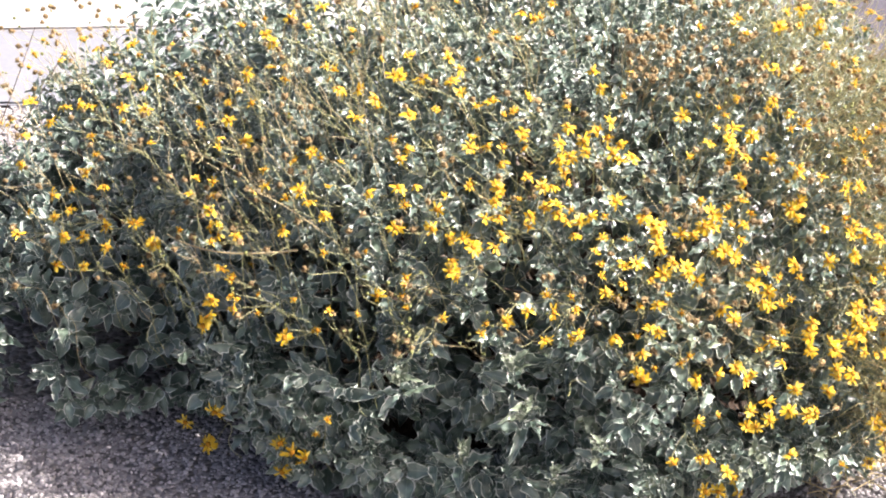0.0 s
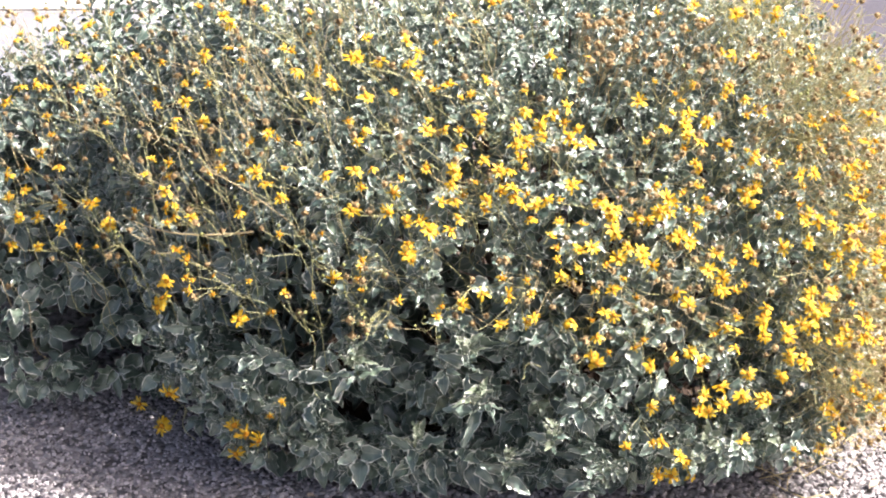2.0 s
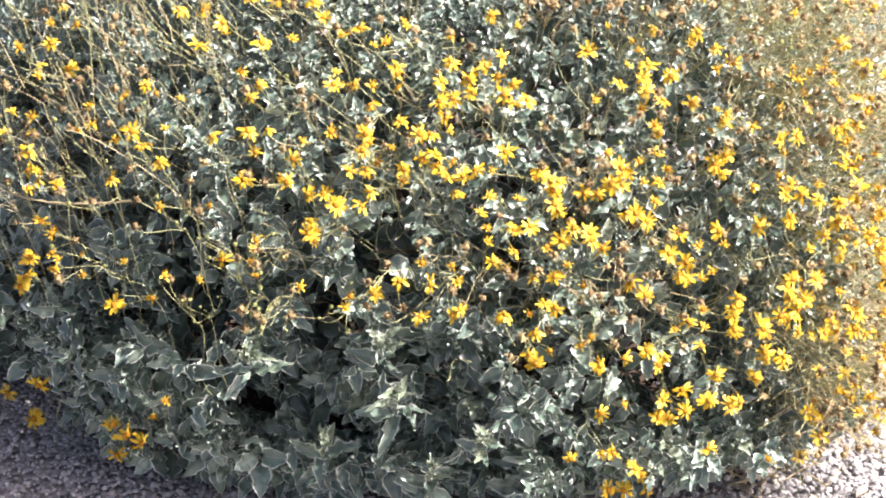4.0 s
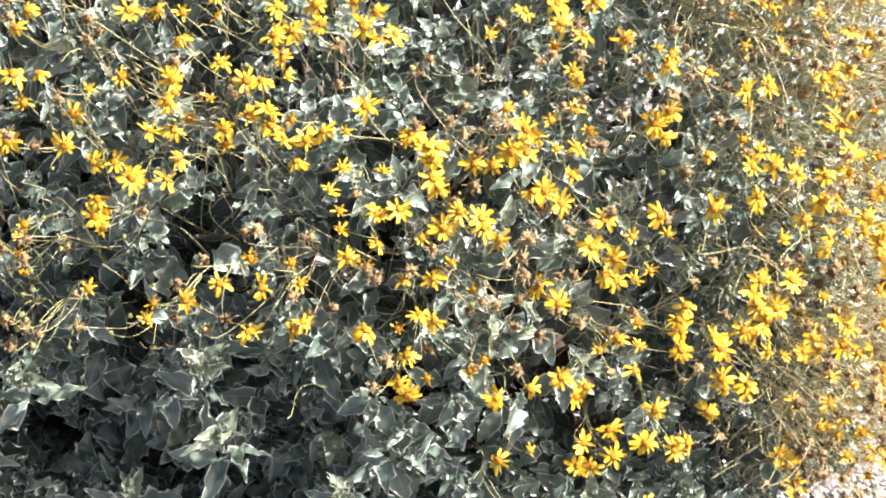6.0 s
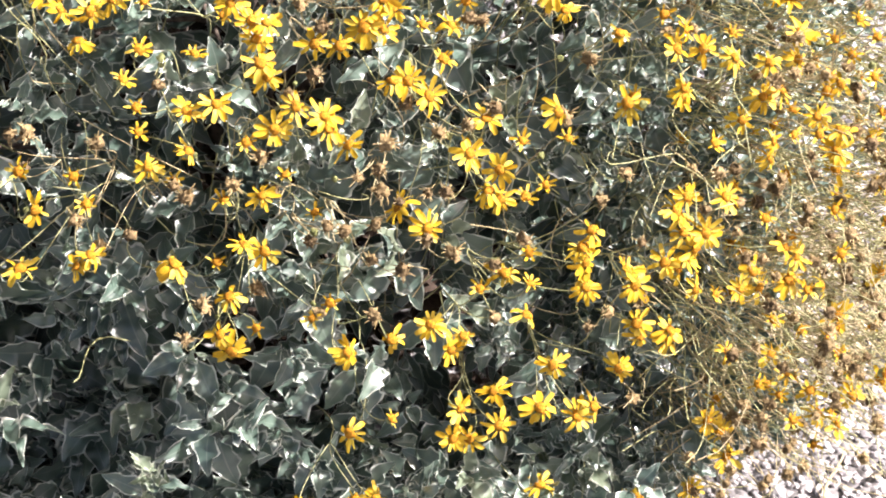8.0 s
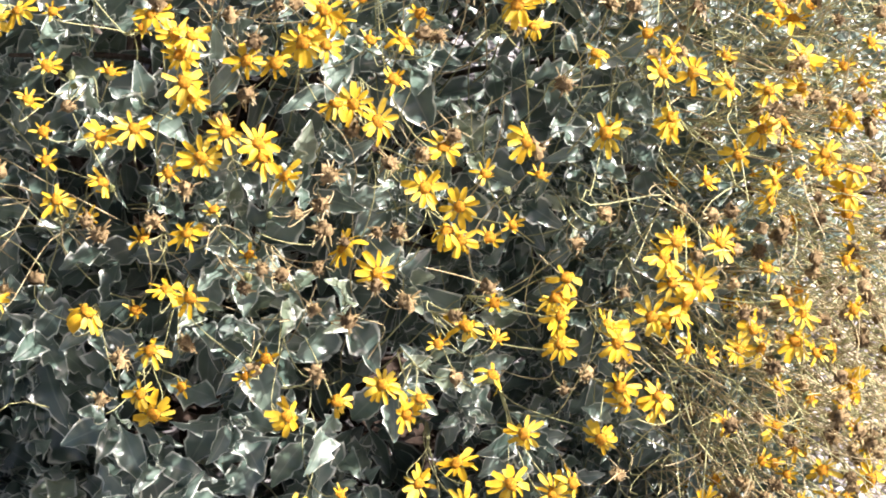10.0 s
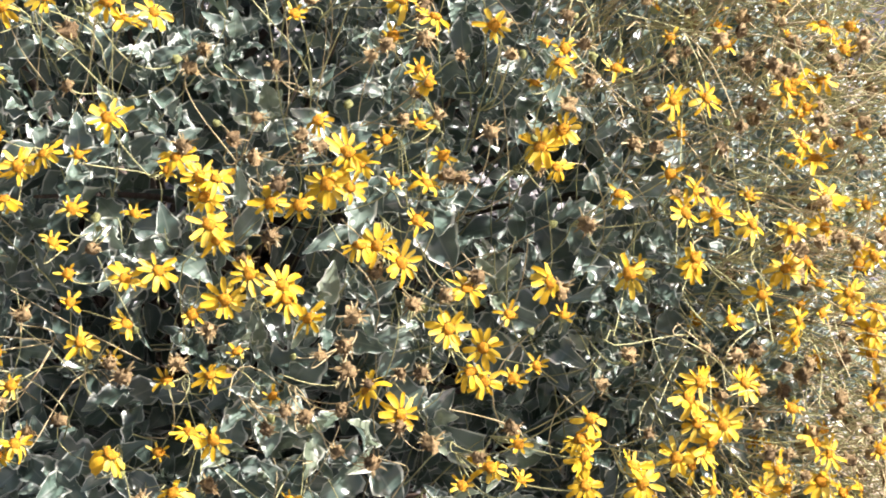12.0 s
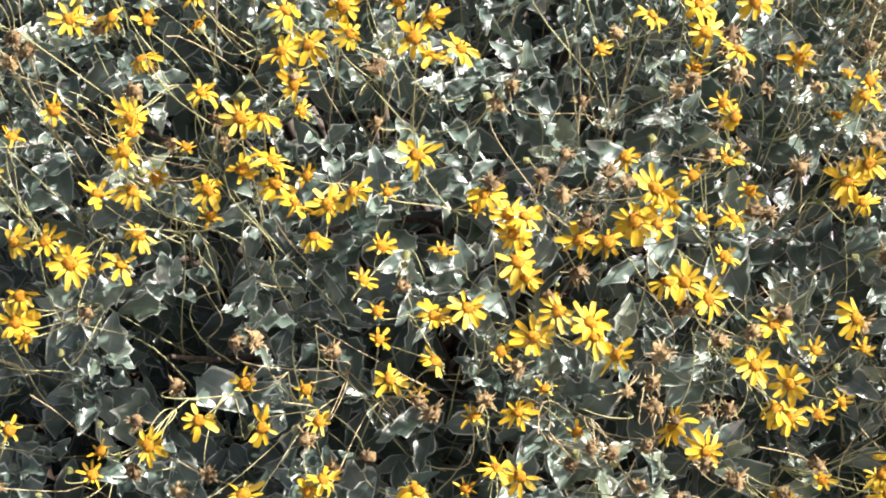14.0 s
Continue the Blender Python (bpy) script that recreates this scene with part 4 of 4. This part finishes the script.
# long stalks that lean out over the lower side
for i in range(18):
    az, el = rng.uniform(-100, -26), rng.uniform(18, 46)
    a, b = on_dome(az, el, 0.93), on_dome(az - rng.uniform(2, 11), el + rng.uniform(3, 15), rng.uniform(1.0, 1.07))
    k = Vector(rng.uniform(-0.022, 0.022, 3))
    v, f = tube(bezier(a, a + (b - a) * 0.3 + k, b - (b - a) * 0.3 + k, b, 8), [0.0007 - 0.00004 * j for j in range(9)], 4)
    wisp_faces[i % 2] += [tuple(q + len(wisps[i % 2]) for q in x) for x in f]
    wisps[i % 2] += v
for i, (az, el) in enumerate(TANGLE):
    a = on_dome(az, el, rng.uniform(0.78, 0.97 if az > 27 else 0.88))
    b = on_dome(az + rng.uniform(-7, 7), el + rng.uniform(-7, 9), rng.uniform(0.95, 1.06))
    if az < 27:
        b = a + (outward(a) * 0.55 + Vector((-0.1, 0, 0.6)) + Vector(rng.uniform(-0.45, 0.45, 3))).normalized() * rng.uniform(0.07, 0.15)
    a.z, b.z = max(a.z, 0.02), max(b.z, 0.03)
    if i % 20 and rng.random() > thinning(b, 0.04):
        continue
    k, k2 = Vector(rng.uniform(-0.03, 0.03, 3)), Vector(rng.uniform(-0.03, 0.03, 3))
    v, f = tube(bezier(a, a + (b - a) * 0.3 + k, b - (b - a) * 0.3 + k2, b, 7), [0.00050 - 0.000025 * j for j in range(8)], 4)
    if i % 20 == 0:
        owner = keeper(a)
        part("dry_stalk", mesh_of("dry_stalk", v, f, DRY_STALK), owner, home(owner), "thin bare dry stalk")
    else:
        j = 1 if i % 3 else 0
        wisp_faces[j] += [tuple(q + len(wisps[j]) for q in x) for x in f]
        wisps[j] += v
tagged(part("dry_stalk_mass", mesh_of("dry_stalk_mass", wisps[0], wisp_faces[0], DRY_STALK), bush, HOME, "thin bare dry stalks"), kind="stuff")
tagged(part("green_stalk_mass", mesh_of("green_stalk_mass", wisps[1], wisp_faces[1], STALK), bush, HOME, "thin yellow-green stalks"), kind="stuff")
v, f = tube(bezier(on_dome(-36, 18.6, 0.93), on_dome(-41, 16.5, 1.0), on_dome(-46, 15.6, 1.0), on_dome(-52, 16.2, 1.0), 9), [0.0016 - 0.00009 * j for j in range(10)], 5)
part("twig", mesh_of("twig", v, f, DRY_STALK), bush, HOME, "pale bare twig")
# two long bare stems added for unidentified dark lines over the paving behind
for a, b in ((Vector((-0.98, 0.14, 0.33)), Vector((-0.90, 0.24, 0.52))), (Vector((-0.93, 0.12, 0.36)), Vector((-0.84, 0.20, 0.50)))):
    v, f = tube(bezier(a, a + (b - a) * 0.3, b - (b - a) * 0.3 + Vector((0.004, 0, 0.004)), b, 8), [0.0011 - 0.00005 * j for j in range(9)], 5)
    part("dry_stem", mesh_of("dry_stem", v, f, WOOD), side_bush, SIDE_HOME, "dark leaning stem in place of an unidentified dark line")

# ---- dead leaves added under the bush, and fallen ones beside it ----
# dark brown is painted in for the shade inside the bush
SHADE_LITTER = rough_material("shade_litter", [(0.3, (0.026, 0.019, 0.015)), (0.7, (0.075, 0.055, 0.042))], 150.0, 0.85, 0.2, 0.001, [(0.0, (0.6, 0.55, 0.5)), (1.0, (1.3, 1.25, 1.2))])
fallen = []
for i in range(3000):
    q, r = i * 2.39996, math.sqrt((i + 0.5) / 3000) * 0.62
    x, y = MID.x + REACH.x * r * math.sin(q), MID.y + REACH.y * r * math.cos(q)
    m = leaf_pose(Vector((x, y, rng.uniform(0.006, 0.022))), Vector((rng.uniform(-1, 1), rng.uniform(-1, 1), rng.uniform(-0.15, 0.15))), Vector((rng.uniform(-0.4, 0.4), rng.uniform(-0.4, 0.4), 1)), rng.uniform(0.022, 0.042))
    fallen.append((int(rng.integers(len(PLAIN))), m))
v, f, u = joined(PLAIN, fallen)
tagged(part("leaf_litter", mesh_of("leaf_litter", v, f, SHADE_LITTER, u), ground, None, "added dead leaves, dark brown for the shade under the bush"), kind="stuff")


def fallen_leaf(x, y, turn, size):
    me = LITTER_MESH[int(rng.integers(len(LITTER_MESH)))]
    ob = new("fallen_leaf", me)
    ob.matrix_basis = Matrix.Translation((x, y, 0.009)) @ Matrix.Rotation(radians(turn), 4, "Z") @ Matrix.Scale(size, 4)
    return tagged(ob, "small pale curled fallen leaf on the gravel", "leaf", "fallen leaves")


def fallen_twig(x, y, turn, length):
    v, f = tube(bezier(Vector((0, 0, 0)), Vector((length * 0.3, 0.006, 0.003)), Vector((length * 0.7, -0.008, 0.004)), Vector((length, 0, 0)), 6), [0.0014 - 0.0001 * j for j in range(7)], 5)
    ob = new("twig", mesh_of("twig", v, f, DRY_STALK))
    ob.matrix_basis = Matrix.Translation((x, y, 0.0075)) @ Matrix.Rotation(radians(turn), 4, "Z")
    return tagged(ob, "short dry tan twig lying on the gravel", "twig", "fallen twigs")


LITTER_MESH = [mesh_of("fallen_leaf", *s[:2], LITTER, s[2]) for s in LEAVES[:4]]
for x, y, turn, size in ((-0.747, -0.150, 20, 0.020), (0.364, -0.500, 70, 0.022), (0.445, -0.470, 200, 0.020), (0.52, -0.46, 130, 0.024), (-0.335, -0.490, 310, 0.018), (0.60, -0.40, 15, 0.02)):
    fallen_leaf(x, y, turn, size)
for x, y, turn, length in ((0.40, -0.505, 20, 0.06), (0.47, -0.45, 140, 0.05), (0.55, -0.42, 65, 0.07), (0.31, -0.515, -10, 0.04)):
    fallen_twig(x, y, turn, length)

# straw, broken stalks and shed petals that have gathered on the gravel under the sunlit flank
V, F = [], []
for _ in range(420):
    x = rng.uniform(0.34, 0.68)
    y = skirt(x) + rng.uniform(-0.10, 0.22)
    turn, length = rng.uniform(0, 6.28), rng.uniform(0.02, 0.075)
    a = Vector((x, y, rng.uniform(0.006, 0.012)))
    b = a + Vector((math.cos(turn), math.sin(turn), rng.uniform(-0.02, 0.16))) * length
    k = Vector(rng.uniform(-0.2, 0.2, 3)) * length
    k.z = abs(k.z) * 0.4
    v, f = tube(bezier(a, a + (b - a) * 0.3 + k, b - (b - a) * 0.3 + k, b, 5), [rng.uniform(0.0006, 0.0011)] * 6, 4)
    F += [tuple(q + len(V) for q in c) for c in f]
    V += v
tagged(part("straw_litter", mesh_of("straw_litter", V, F, DRY_STALK), ground, None, "broken dry stalks and straw"), kind="stuff")
shed = []
for _ in range(260):
    x = rng.uniform(0.34, 0.68)
    m = leaf_pose(Vector((x, skirt(x) + rng.uniform(-0.09, 0.2), rng.uniform(0.006, 0.014))), Vector((rng.uniform(-1, 1), rng.uniform(-1, 1), rng.uniform(-0.1, 0.3))), Vector((rng.uniform(-0.5, 0.5), rng.uniform(-0.5, 0.5), 1)), rng.uniform(0.012, 0.028))
    shed.append((int(rng.integers(len(PLAIN))), m))
v, f, u = joined(PLAIN, shed)
tagged(part("shed_leaves", mesh_of("shed_leaves", v, f, LITTER, u), ground, None, "pale curled shed leaves"), kind="stuff")

# ---- gravel ----
def stone_shape():
    bm = bmesh.new()
    bmesh.ops.create_icosphere(bm, subdivisions=1, radius=1.0)
    sx, sy, sz = rng.uniform(0.75, 1.2), rng.uniform(0.6, 1.0), rng.uniform(0.45, 0.75)
    for v in bm.verts:
        v.co = Vector((v.co.x * sx, v.co.y * sy, v.co.z * sz)) * rng.uniform(0.78, 1.15)
    verts, faces = np.array([v.co[:] for v in bm.verts]), np.array([[v.index for v in f.verts] for f in bm.faces])
    bm.free()
    return verts, faces, np.zeros((len(verts), 2))


STONES = [stone_shape() for _ in range(8)]
STONE_MESH = [mesh_of("stone", *s[:2], STONE, None, False) for s in STONES]
loose_stones = []


def pebbles(count, x0, x1, y0, y1, small, large):
    for _ in range(count):
        x, y = rng.uniform(x0, x1), rng.uniform(y0, y1)
        inside = ((x - MID.x) / REACH.x) ** 2 + ((y - MID.y) / REACH.y) ** 2
        if inside < 0.22 + 0.3 * (x < 0):
            continue
        r = small + (large - small) * rng.random() ** 2.2
        q = Euler(rng.uniform(-0.5, 0.5, 3) + np.array((0, 0, rng.uniform(0, 6.28)))).to_matrix().to_4x4()
        loose_stones.append((int(rng.integers(8)), Matrix.Translation((x, y, r * 0.3)) @ q @ Matrix.Scale(r, 4)))


pebbles(20500, -1.0, 1.0, -0.66, -0.12, 0.0022, 0.0058)
pebbles(3600, 0.5, 1.3, -0.5, 0.9, 0.004, 0.009)
pebbles(2200, -1.7, -0.6, 0.2, 1.15, 0.004, 0.010)
loose_stones.sort(key=lambda s: (s[1].translation - Vector((0.75, -0.55, 0))).length - 10 * s[1].to_scale()[0])
v, f, u = joined(STONES, loose_stones[280:])
tagged(part("gravel", mesh_of("gravel", v, f, STONE, None, False), ground, None, "loose pale crushed stones"), kind="stuff")
for k, m in loose_stones[:280]:
    part("stone", STONE_MESH[k], ground, m)
